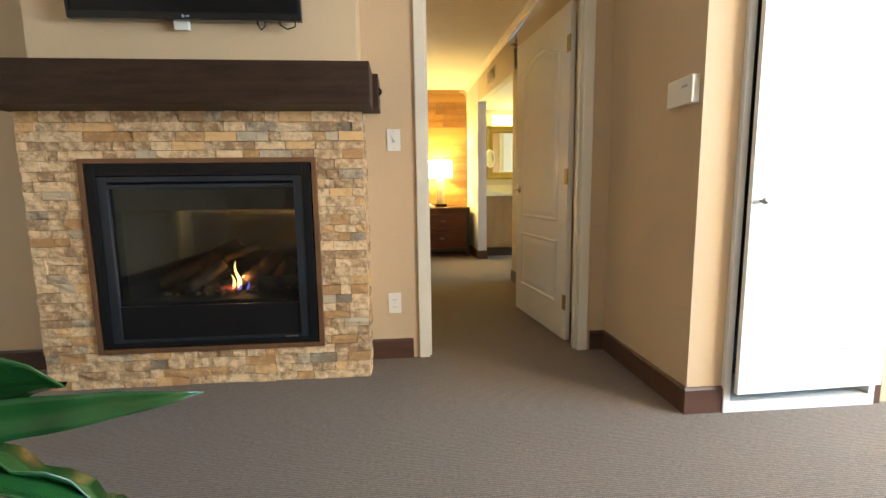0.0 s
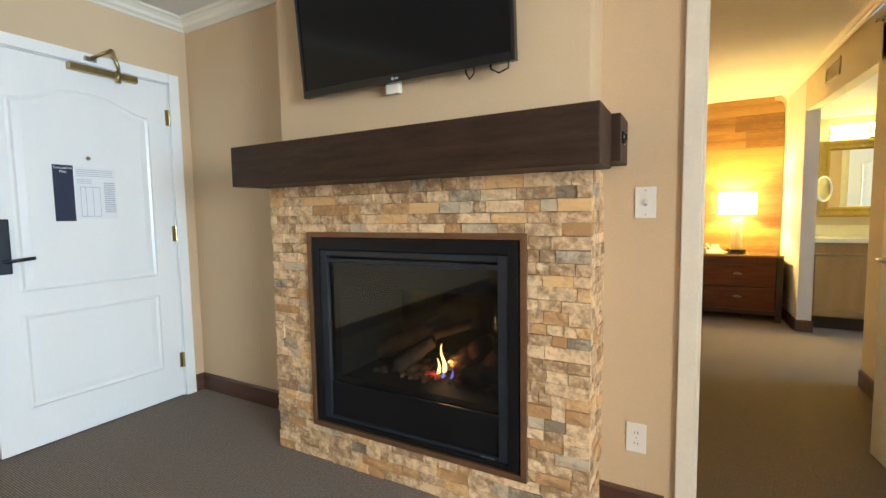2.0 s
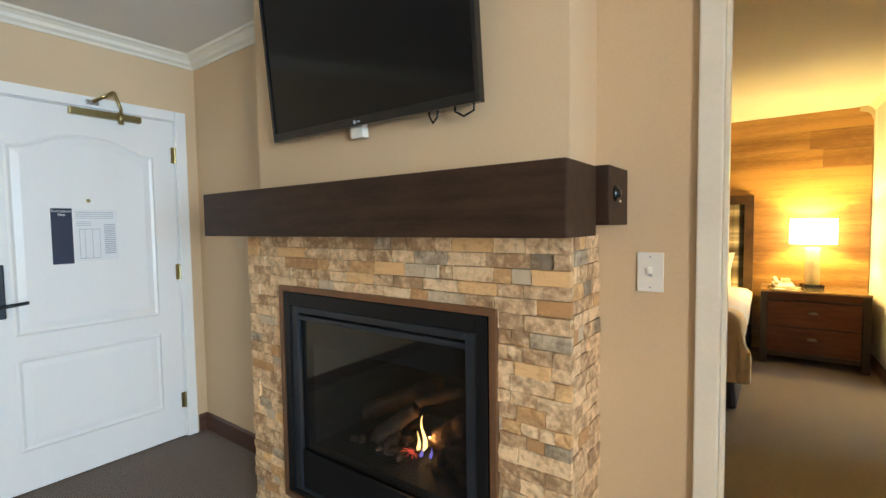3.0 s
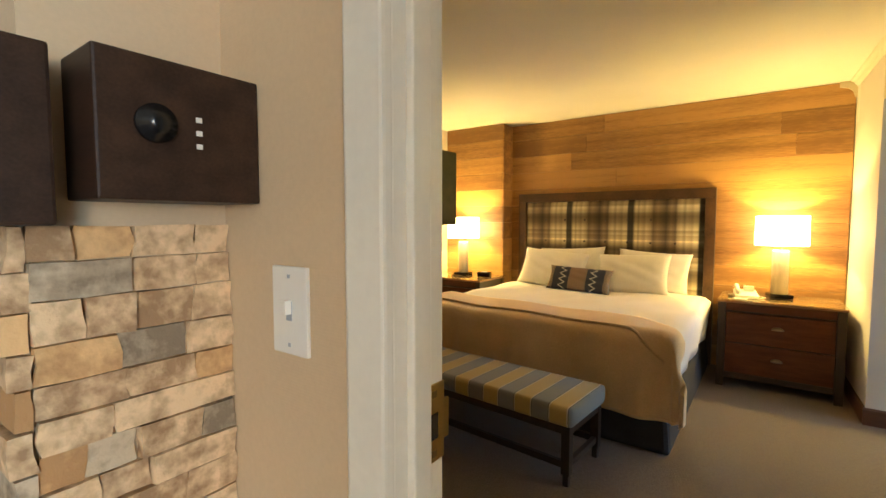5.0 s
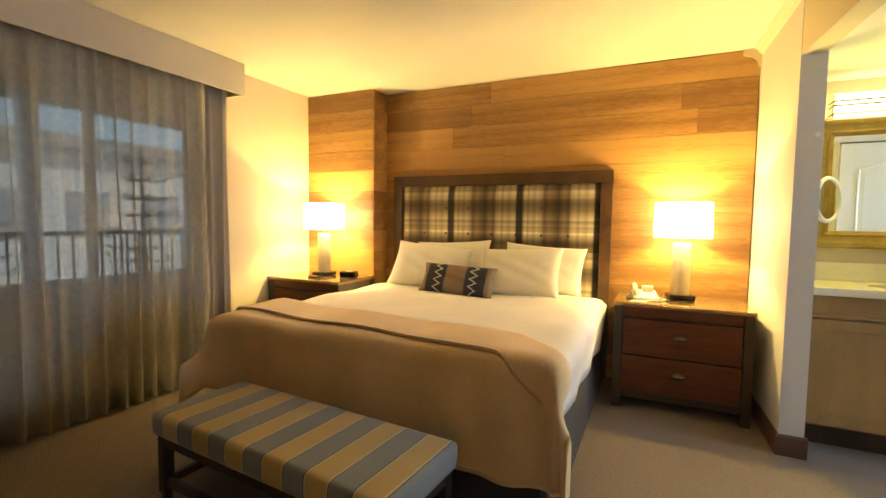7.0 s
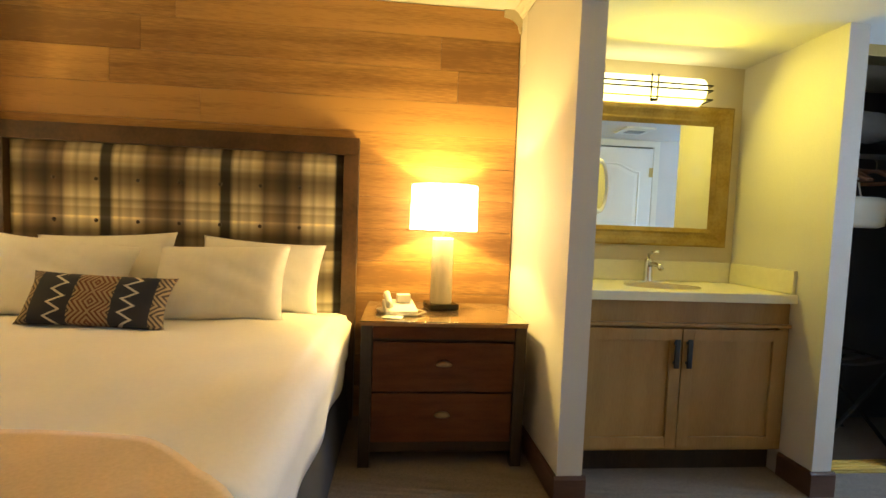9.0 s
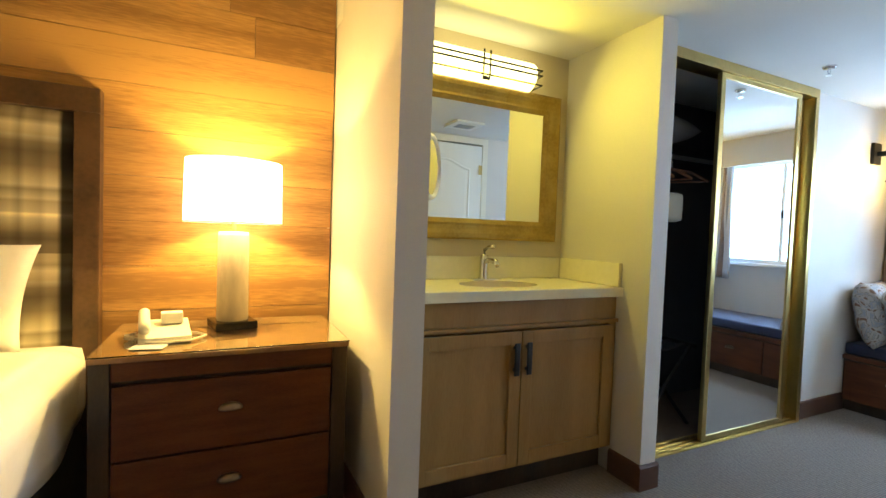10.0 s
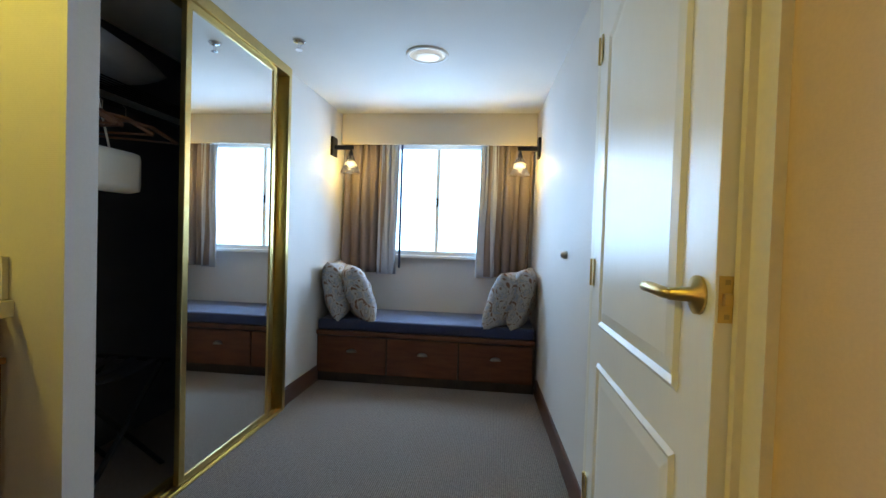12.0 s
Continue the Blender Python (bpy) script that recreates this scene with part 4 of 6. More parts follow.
bmesh.ops.translate(lg, verts=lg.verts, vec=(-0.012, -0.0125, 0.014))
part("badge", lg, M["greyink"], tv)
part("badge", boxm(0.000, 0.015, -0.0135, -0.0118, 0.011, 0.017), M["greyink"], tv)
part("wall_bracket", boxm(-0.2, 0.2, 0.0, 0.045, 0.2, 0.45), M["plasticblack"], tv)
for k, (x, w) in enumerate(((0.30, 0.035), (0.40, 0.07))):
    pts = [(x, 0.015, 0.02), (x + 0.004, 0.012, -0.012), (x + w * 0.5, 0.010, -0.026 - 0.004 * (2 - k)), (x + w, 0.012, -0.018), (x + w + 0.004, 0.015, 0.02)]
    part("cable", tube(bmesh.new(), pts, 0.0035, 6), M["plasticblack"], tv, "hanging black cable", smooth=True)
part("input_plate", boxm(-0.07, -0.01, 0.02, 0.05, -0.035, 0.02), M["plate"], tv)


def wall_plate(name, m, label, cat, kind):
    th = thing(name, m, label, cat)
    part("cover_plate", boxm(-0.036, 0.036, -0.006, 0, -0.058, 0.058, bevel=0.002), M["plate"], th)
    if kind == "switch":
        part("toggle", boxm(-0.005, 0.005, -0.016, -0.005, -0.004, 0.014, bevel=0.001), M["plate"], th)
        part("slot", boxm(-0.006, 0.006, -0.0066, -0.0055, -0.013, 0.013), M["greyink"], th)
    else:
        for z in (-0.021, 0.021):
            part("socket", boxm(-0.016, 0.016, -0.0085, -0.005, z - 0.014, z + 0.014, bevel=0.003), M["plate"], th)
            for x in (-0.006, 0.006):
                part("socket_slot", boxm(x - 0.001, x + 0.001, -0.009, -0.0083, z - 0.004, z + 0.005), M["plasticblack"], th)
    for z in (-0.045, 0.045) if kind == "switch" else (0,):
        part("screw", boxm(-0.0025, 0.0025, -0.0068, -0.0055, z - 0.0025, z + 0.0025), M["greyink"], th)
    return th


wall_plate("light_switch", pose(0.066, YF, 1.233), "white toggle light switch on the beige wall", "switch", "switch")
wall_plate("wall_outlet", pose(0.048, YF, 0.324), "white double wall outlet above the skirting", "outlet", "outlet")
th_ = thing("thermostat", pose(1.29, 1.957, 1.345), "white plastic thermostat box on the side wall", "thermostat")
part("case", boxm(-0.035, 0, -0.085, 0.085, -0.055, 0.055, bevel=0.005), M["plate"], th_)
part("lever_slot", boxm(-0.0365, -0.034, -0.055, -0.02, 0.012, 0.022), M["greyink"], th_)

# utility cupboard
uc = thing("utility_cupboard", pose(1.445, 1.849, 0), "white painted utility cupboard in the wall, door slightly ajar", "cupboard")
part("frame", box(box(box(bmesh.new(), 0, 0.03, -0.02, 0.12, 0.05, 1.86, bevel=0.002), 0.67, 0.70, -0.02, 0.12, 0.05, 1.86, bevel=0.002), 0.03, 0.67, -0.02, 0.12, 1.83, 1.86, bevel=0.002), M["white"], uc)
part("sill", boxm(0, 0.70, -0.02, 0.5, 0.0, 0.05, bevel=0.002), M["white"], uc)
udm = pose(0.695, -0.022, 0.10, 0, 0, 180 + 2)
ud = part("door", local(udm, boxm(-0.005, 0.672, 0.0, 0.02, 0, 1.755, bevel=0.002)), M["white"], uc)
kn = bmesh.new()
lathe(kn, [(0.0, 0), (0.006, 0), (0.006, 0.012), (0.014, 0.018), (0.014, 0.024), (0, 0.028)], cap=False, seg=16)
bmesh.ops.rotate(kn, verts=kn.verts, cent=(0, 0, 0), matrix=Matrix.Rotation(radians(-90), 3, "X"))
bmesh.ops.translate(kn, verts=kn.verts, vec=(0.632, 0.02, 0.80))
part("knob", local(udm, kn), M["nickel"], ud, smooth=True)
part("badge", local(udm, boxm(0.13, 0.21, 0.02, 0.0215, 0.17, 0.178)), M["greyink"], ud)
wh = thing("air_handler", pose(1.80, 2.2, 0.05), "grey air handler with blue and black pipes inside the cupboard", "appliance")
part("body", boxm(-0.25, 0.28, -0.1, 0.33, 0, 1.7, bevel=0.01), M["gunmetal"], wh)
part("pipe", tube(bmesh.new(), [(-0.28, -0.16, 0.05), (-0.28, -0.16, 0.9), (-0.27, -0.15, 1.3)], 0.014, 8), M["bluepipe"], wh, "blue flexible hose", smooth=True)
part("pipe", tube(bmesh.new(), [(-0.27, -0.15, 1.3), (-0.27, -0.15, 1.5)], 0.016, 8), M["plasticblack"], wh, smooth=True)

# entry door
em = pose(LX - 0.018, 2.57, 0, 0, 0, -90)
ed = door_leaf("entry_door", em, 0.935, 2.06, "white painted two-panel arched entry door with closer and card lock", mid=0.775)
for z in (0.25, 1.10, 1.85):
    h = boxm(-0.006, 0.020, 0.017, 0.022, z - 0.05, z + 0.05)
    tube(h, [(-0.003, 0.026, z - 0.05), (-0.003, 0.026, z + 0.05)], 0.007, 8)
    part("hinge", h, M["brass"], ed, "aged brass butt hinge")
cl = part("closer_body", boxm(0.19, 0.54, 0.02, 0.058, 2.018, 2.056, bevel=0.006), M["brass"], ed, "bronze painted door closer")
part("closer_arm", tube(tube(bmesh.new(), [(0.30, 0.058, 2.03), (0.30, 0.07, 2.08), (0.34, 0.095, 2.165)], 0.009, 8), [(0.34, 0.095, 2.165), (0.43, 0.05, 2.10)], 0.009, 8), M["brass"], cl, smooth=True)
part("arm_foot", boxm(0.40, 0.46, 0.02, 0.05, 2.085, 2.11, bevel=0.004), M["nickel"], cl)
part("pinion", lathe(bmesh.new(), [(0.015, 1.996), (0.015, 2.06)], 0.30, 0.058, 12), M["brass"], cl, smooth=True)
lk = part("lock_case", boxm(0.835, 0.915, 0.018, 0.04, 0.935, 1.21, bevel=0.006), M["gunmetal"], ed, "dark grey electronic lock escutcheon")
part("lever", tube(tube(bmesh.new(), [(0.862, 0.04, 1.0), (0.862, 0.075, 1.0)], 0.011, 10), [(0.862, 0.072, 1.0), (0.82, 0.078, 1.004), (0.755, 0.074, 1.01)], 0.009, 10), M["gunmetal"], lk, smooth=True)
pv = bmesh.new()
lathe(pv, [(0.0, 0), (0.011, 0), (0.011, 0.004), (0.006, 0.005), (0, 0.004)], cap=False, seg=14)
bmesh.ops.rotate(pv, verts=pv.verts, cent=(0, 0, 0), matrix=Matrix.Rotation(radians(-90), 3, "X"))
bmesh.ops.translate(pv, verts=pv.verts, vec=(0.468, 0.0232, 1.545))
part("peephole", pv, M["brass"], ed)
nt = thing("evacuation_notice", em @ pose(0, 0.0238, 0), "navy and white evacuation plan notice stuck to the entry door", "notice")
part("header_strip", boxm(0.545, 0.638, 0, 0.0012, 1.195, 1.50), M["ink"], nt)
part("sheet", boxm(0.335, 0.540, 0, 0.001, 1.205, 1.495), M["paper"], nt)
def text(name, body, size, m, material, parent=None, width=1.0):
    cu = bpy.data.curves.new(name, "FONT")
    cu.body, cu.size, cu.align_x, cu.space_line = body, size, "CENTER", 1.0
    cu.extrude = 0.0003
    ob = new(name, cu)
    cu.materials.append(material)
    ob.parent = parent
    ob.matrix_basis = m
    return ob
text("lettering", "Evacuation\nPlan", 0.020, pose(0.5915, 0.0016, 1.478, 90, 0, 180), M["paper"], nt)
for k in range(4):
    part("text_bar", boxm(0.352, 0.53, 0.001, 0.0016, 1.478 - k * 0.011, 1.481 - k * 0.011), M["greyink"], nt)
for k in range(3):
    part("text_bar", boxm(0.46, 0.53, 0.001, 0.0016, 1.425 - k * 0.010, 1.4275 - k * 0.010), M["greyink"], nt)
for k in range(16):
    part("text_bar", boxm(0.345, 0.40, 0.001, 0.0016, 1.408 - k * 0.011, 1.413 - k * 0.011), M["greyink"], nt)
for x in (0.42, 0.455, 0.49, 0.515):
    part("plan_line", boxm(x, x + 0.002, 0.001, 0.0016, 1.22, 1.385), M["greyink"], nt)
part("plan_line", boxm(0.42, 0.517, 0.001, 0.0016, 1.383, 1.386), M["greyink"], nt)
part("plan_line", boxm(0.42, 0.517, 0.001, 0.0016, 1.219, 1.222), M["greyink"], nt)
# casing of the entry door
ec = setting("door_entry_casing", bmesh.new(), M["white"], "white painted door casing")
part("jamb_casing", boxm(LX, LX + 0.018, 2.578, 2.643, 0, 2.13, bevel=0.005), M["white"], ec)
part("jamb_casing", boxm(LX, LX + 0.018, 1.555, 1.62, 0, 2.13, bevel=0.005), M["white"], ec)
part("head_casing", boxm(LX, LX + 0.018, 1.62, 2.578, 2.068, 2.13, bevel=0.005), M["white"], ec)
part("jamb", boxm(LX - 0.15, LX - 0.002, 2.573, 2.585, 0, 2.07), M["white"], ec)
part("head_jamb", boxm(LX - 0.15, LX - 0.002, 1.62, 2.573, 2.063, 2.072), M["white"], ec)
part("backing", boxm(LX - 0.15, LX - 0.10, 1.62, 2.573, 0, 2.063), M["white"], ec)

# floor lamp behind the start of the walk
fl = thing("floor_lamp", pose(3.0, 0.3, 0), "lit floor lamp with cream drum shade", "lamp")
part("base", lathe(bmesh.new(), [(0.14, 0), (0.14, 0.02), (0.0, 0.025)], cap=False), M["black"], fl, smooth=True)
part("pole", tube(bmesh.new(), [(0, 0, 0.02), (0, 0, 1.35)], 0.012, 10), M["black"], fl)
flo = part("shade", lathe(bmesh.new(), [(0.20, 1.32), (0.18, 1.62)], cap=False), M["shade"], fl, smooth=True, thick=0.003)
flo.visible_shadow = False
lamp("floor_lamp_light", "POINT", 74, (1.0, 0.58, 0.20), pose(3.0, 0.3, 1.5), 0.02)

# potted plant by the start of the walk
def leaf_mesh(length, width, droop, fold=0.25, nu=14, nv=6):
    bm = bmesh.new()
    def f(u, v):
        w = width * math.sin(math.pi * min(1, u * 0.97 + 0.03)) ** 0.75 * (1 - 0.25 * u)
        s = (v - 0.5) * 2
        return (length * u, s * w / 2, -droop * u * u + fold * abs(s) * w * 0.5 + 0.004 * math.sin(u * 30) * abs(s))
    return sheet(bm, nu, nv, f)
plant = thing("potted_plant", pose(-0.408, 0.402, 0), "broad-leaved glossy green potted plant", "plant")
part("pot", lathe(bmesh.new(), [(0.11, 0), (0.12, 0.02), (0.15, 0.30), (0.16, 0.31), (0.148, 0.32), (0.14, 0.28), (0.0, 0.27)], cap=False), M["espresso"], plant, smooth=True)
# each leaf: base, tip, width, droop, lean
LEAVES = [((0.10, 0.0, 0.815), (0.362, 0.063, 0.815), 0.034, 0.004, 75), ((0.02, 0.02, 0.83), (0.285, 0.045, 0.85), 0.12, 0.015, -55),
          ((0.19, -0.005, 0.835), (0.395, 0.036, 0.68), 0.12, 0.02, -25), ((0.11, 0.03, 0.81), (0.315, 0.088, 0.712), 0.15, 0.02, -30),
          ((0.0, 0.0, 0.75), (-0.3, 0.1, 0.80), 0.14, 0.08, 0), ((0.0, 0.0, 0.7), (-0.1, -0.32, 0.80), 0.14, 0.08, 0), ((0.0, 0.0, 0.65), (-0.28, -0.2, 0.6), 0.14, 0.08, 0)]
for base, tip, wd, dr, ln_ in LEAVES:
    b_, t_ = Vector(base) - Vector((0, 0, 0.01)), Vector(tip) - Vector((0, 0, 0.01))
    q_ = (t_ - b_).to_track_quat("X", "Z").to_matrix().to_4x4()
    part("leaf", local(Matrix.Translation(b_) @ q_ @ pose(0, 0, 0, ln_, 0, 0), leaf_mesh((t_ - b_).length, wd, dr)), M["leaf"], plant, smooth=True, thick=0.0012)
    part("stem", tube(bmesh.new(), [(0, 0, 0.26), (b_.x * 0.4, b_.y * 0.4, 0.26 + (b_.z - 0.26) * 0.6), base], 0.005, 6), M["leaf"], plant, smooth=True)

# ---- bedroom things ----
hd = thing("headboard", pose(-0.822, 7.115, 0), "tall brown wood framed headboard with buttoned black and cream plaid", "headboard")
part("top_rail", boxm(-0.99, 0.99, 0, 0.07, 1.56, 1.656, bevel=0.004), M["hbframe"], hd)
for x in (-0.99, 0.905):
    part("side_post", boxm(x, x + 0.085, 0, 0.07, 0, 1.56, bevel=0.004), M["hbframe"], hd)
pd = bmesh.new()
def padf(u, v):
    x, z = -0.905 + 1.81 * u, 0.45 + 1.11 * v
    e = min(u, 1 - u, v * 0.7, (1 - v) * 0.7) * 14
    b = min(1, e) ** 0.5
    return (x, 0.045 - 0.03 * b, z)
sheet(pd, 60, 30, padf)
part("padded_panel", pd, M["plaid"], hd, "cream, grey and black plaid fabric", smooth=True)
part("panel_back", boxm(-0.905, 0.905, 0.046, 0.066, 0.45, 1.56), M["hbframe"], hd)
for z in (1.36, 1.13):
    for k in range(7):
        g = bmesh.new()
        bmesh.ops.create_uvsphere(g, u_segments=10, v_segments=6, radius=0.011)
        bmesh.ops.scale(g, vec=(1, 0.5, 1), verts=g.verts)
        bmesh.ops.translate(g, verts=g.verts, vec=(-0.66 + 0.22 * k, 0.013, z))
        part("button", g, M["espresso"], hd, "small dark covered button", smooth=True)

bed = thing("bed", pose(-0.80, 6.09, 0), "king bed made up with white sheets on a charcoal skirted base", "bed")
sk = boxm(-0.93, 0.925, -0.975, 1.015, 0.0, 0.36, bevel=0.03)
for v in sk.verts:
    # the cloth flares a little towards the floor
    if v.co.z < 0.18:
        v.co.x *= 1.035
        v.co.y = v.co.y * 1.045 if v.co.y < 0 else v.co.y
part("base_skirt", sk, M["skirt"], bed, "charcoal fabric bed skirt")
mb = boxm(-0.965, 0.945, -1.015, 1.02, 0.345, 0.655, bevel=0.07)
part("mattress", mb, M["sheet"], bed, "white fitted sheet over the mattress", smooth=True)
dv = bmesh.new()
def duvet(u, v):
    # across the bed, over both sides
    x0 = -1.10 + 2.20 * u
    y = -0.80 + 1.60 * v
    side = max(0.0, abs(x0) - 0.88)
    z = 0.674 + 0.010 * math.sin(x0 * 5 + y * 3) * math.cos(y * 6) + 0.004 * math.sin(x0 * 14 - y * 9)
    if side > 0:
        k = min(1.0, side / 0.07)
        x0 = math.copysign(0.88 + 0.095 * math.sin(k * math.pi / 2) + 0.010 * math.sin(y * 12 + 1) * (side / 0.22) - 0.2 * max(0.0, side - 0.07), x0)
        z -= 0.05 * (1 - math.cos(k * math.pi / 2)) + max(0.0, side - 0.07) * 1.75
    return (x0, y, z)
sheet(dv, 56, 40, duvet)
part("top_sheet", dv, M["sheet"], bed, "smooth white top sheet", smooth=True, thick=0.012)


def blanket_shape(y0, length, lift, w_extra):
    """A blanket over the foot of the bed; y0 its upper edge, length measured along the cloth."""
    def f(u, v):
        x0 = -1.36 + 2.72 * u
        over = max(0.0, abs(x0) - 0.89)
        s = length * v + 0.05 * over
        y = y0 - s + 0.012 * math.sin(x0 * 2.6) - 0.11 * max(-1.0, min(x0, 1.0)) - 1.3 * max(0.0, min(x0, 1.08) - 0.71) ** 1.4
        z = 0.700 + lift + 0.005 * math.sin(x0 * 9 + y * 5)
        x = x0
        foot = max(0.0, -y - 0.97)
        if foot > 0:
            k = min(1.0, foot / 0.08)
            folds = (0.026 * math.sin(x0 * 11 + 1.7 * math.sin(x0 * 4)) + 0.012 * math.sin(x0 * 26)) * (0.4 + 0.8 * abs(x0))
            y = -0.97 - 0.064 * math.sin(k * math.pi / 2) - folds * min(1, foot * 4) - 0.03 * foot
            z -= 0.05 * (1 - math.cos(k * math.pi / 2)) + max(0.0, foot - 0.06)
        if over > 0:
            k = min(1.0, over / 0.08)
            drop = 0.05 * (1 - math.cos(k * math.pi / 2)) + max(0.0, over - 0.06) * 1.0
            both = min(1.0, foot * 5)
            x = math.copysign(0.89 + w_extra + 0.078 * math.sin(k * math.pi / 2) + (0.022 * math.sin(y * 19 + over * 6) + 0.12 * both * min(over, 0.3)) * k, x0)
            z -= drop * (1 - 0.75 * both)
            if foot > 0:
                y += -0.10 * k * both * min(1.0, over * 3)
        return (x, y, max(0.235 + 0.02 * math.sin(x0 * 6), z))
    return f


bl = bmesh.new()
sheet(bl, 130, 44, blanket_shape(-0.62, 0.85, 0.0, 0.0))
bko = thing("blanket", pose(-0.80, 6.09, 0), "tan brown blanket over the foot of the bed, hem hanging", "blanket")
part("cloth", bl, M["blanket"], bko, smooth=True, thick=0.012)
fd = bmesh.new()
sheet(fd, 110, 14, blanket_shape(-0.60, 0.33, 0.014, 0.010))
part("turned_back_edge", fd, M["blanket"], bko, smooth=True, thick=0.012)
hm = bmesh.new()
sheet(hm, 110, 2, blanket_shape(-0.918, 0.014, 0.022, 0.014))
part("hem_piping", hm, M["blanket"], bko, "stitched hem", smooth=True, thick=0.004)


def pillow(name, m, w, h, t, material, label, cat="pillow", seed=1, crown_=0.82):
    r = random.Random(seed)
    p1, p2 = r.uniform(0, 6), r.uniform(0, 6)
    bm = bmesh.new()
    n = 22
    def f(s):
        def g(u, v):
            a, b = u * 2 - 1, v * 2 - 1
            px = math.copysign(abs(a) ** 0.9, a)
            edge = (1 - abs(a) ** 2.6) * (1 - abs(b) ** 2.6)
            pinch = 1 - 0.07 * (1 - abs(a) ** 2) * abs(b) ** 4
            pinch2 = 1 - 0.07 * (1 - abs(b) ** 2) * abs(a) ** 4
            wr = (0.05 * math.sin(a * 7 + p1 + b * 3) * math.sin(b * 6 + p2) + 0.03 * math.sin(a * 15 + b * 9 + p2) * math.sin(b * 4 - a * 6 + p1)) * edge
            return (px * w / 2 * pinch2, s * t / 2 * (max(0, edge) ** 0.42 * (1 + wr * 2)), h / 2 * b * pinch)
        return g
    sheet(bm, n, n, f(1)), sheet(bm, n, n, f(-1))
    bmesh.ops.remove_doubles(bm, verts=bm.verts, dist=0.0008)
    ob = tagged(part(name, bm, material, None, smooth=True), label, cat)
    ob.matrix_basis = m
    return ob


pillow("pillow", pose(-1.13, 6.98, 0.875, -18, -3, 2), 0.70, 0.40, 0.15, M["pillow"], "white pillow leaning back on the headboard", seed=1)
pillow("pillow", pose(-0.33, 6.98, 0.865, -18, 3, 0), 0.66, 0.40, 0.14, M["pillow"], "white pillow behind another, against the headboard", seed=2)
pillow("pillow", pose(-1.26, 6.80, 0.85, -28, 5, 3), 0.70, 0.42, 0.17, M["pillow"], "plump white front pillow beside the patterned cushion", seed=3)
pillow("pillow", pose(-0.47, 6.80, 0.845, -26, -2, -2), 0.66, 0.41, 0.17, M["pillow"], "plump white front pillow with sharp corners", seed=4)
pillow("lumbar_cushion", pose(-0.905, 6.58, 0.785, -28, 2, 0), 0.62, 0.25, 0.11, M["kilim"], "small oblong cushion with geometric navy and tan pattern", "cushion", seed=5)


def cup_pull(x, y, z, parent):
    bm = bmesh.new()
    def f(u, v):
        a, b = math.pi * u, math.pi * 0.5 * v
        return (x + 0.038 * math.cos(a), y - 0.026 * math.sin(b) * math.sin(a) - 0.001, z + 0.024 * math.cos(b) * math.sin(a) - 0.010)
    sheet(bm, 16, 6, f)
    return part("cup_pull", bm, M["pewter"], parent, "dark pewter cup pull", smooth=True, thick=0.002)


def nightstand(m, label):
    th = thing("nightstand", m, label, "nightstand", "nightstands beside the bed")
    w, d, h = 0.80, 0.54, 0.692
    for x in (0, w - 0.055):
        for y in (0, d - 0.055):
            part("leg", boxm(x, x + 0.055, y, y + 0.055, 0, h, bevel=0.003), M["espresso"], th)
    # carcass coloured dark so the drawer gaps show as shade
    part("carcass", boxm(0.055, w - 0.055, 0.03, d - 0.01, 0.10, h), M["espresso"], th)
    part("side_panel", boxm(0.012, 0.03, 0.055, d - 0.055, 0.1, h), M["espresso"], th)
    part("side_panel", boxm(w - 0.03, w - 0.012, 0.055, d - 0.055, 0.1, h), M["espresso"], th)
    part("plinth_rail", boxm(0.055, w - 0.055, 0.012, 0.03, 0.075, 0.12), M["espresso"], th)
    part("top_rail", boxm(0.056, w - 0.056, 0.008, 0.03, h - 0.062, h - 0.001, bevel=0.001), M["cherry"], th)
    for z0, z1 in ((0.122, 0.362), (0.372, 0.612)):
        dr = part("drawer", boxm(0.058, w - 0.058, 0.010, 0.03, z0, z1, bevel=0.002), M["cherry"], th)
        cup_pull(w / 2, 0.010, (z0 + z1) / 2 + 0.02, dr)
    part("top", boxm(-0.004, w + 0.004, -0.004, d, h, h + 0.018, bevel=0.002), M["cherrytop"], th)
    g = part("glass_top", boxm(-0.006, w + 0.006, -0.008, d, h + 0.019, h + 0.024, bevel=0.001), M["glass"], th, "clear glass sheet with green edge")
    g.visible_shadow = False
    return th


nr = nightstand(pose(0.252, 6.585, 0), "reddish brown two-drawer nightstand with glass top, near the partition")
nl = copy_thing(nr, pose(-2.705, 6.39, 0))
tagged(nl, "reddish brown two-drawer nightstand with glass top, by the window wall", "nightstand")


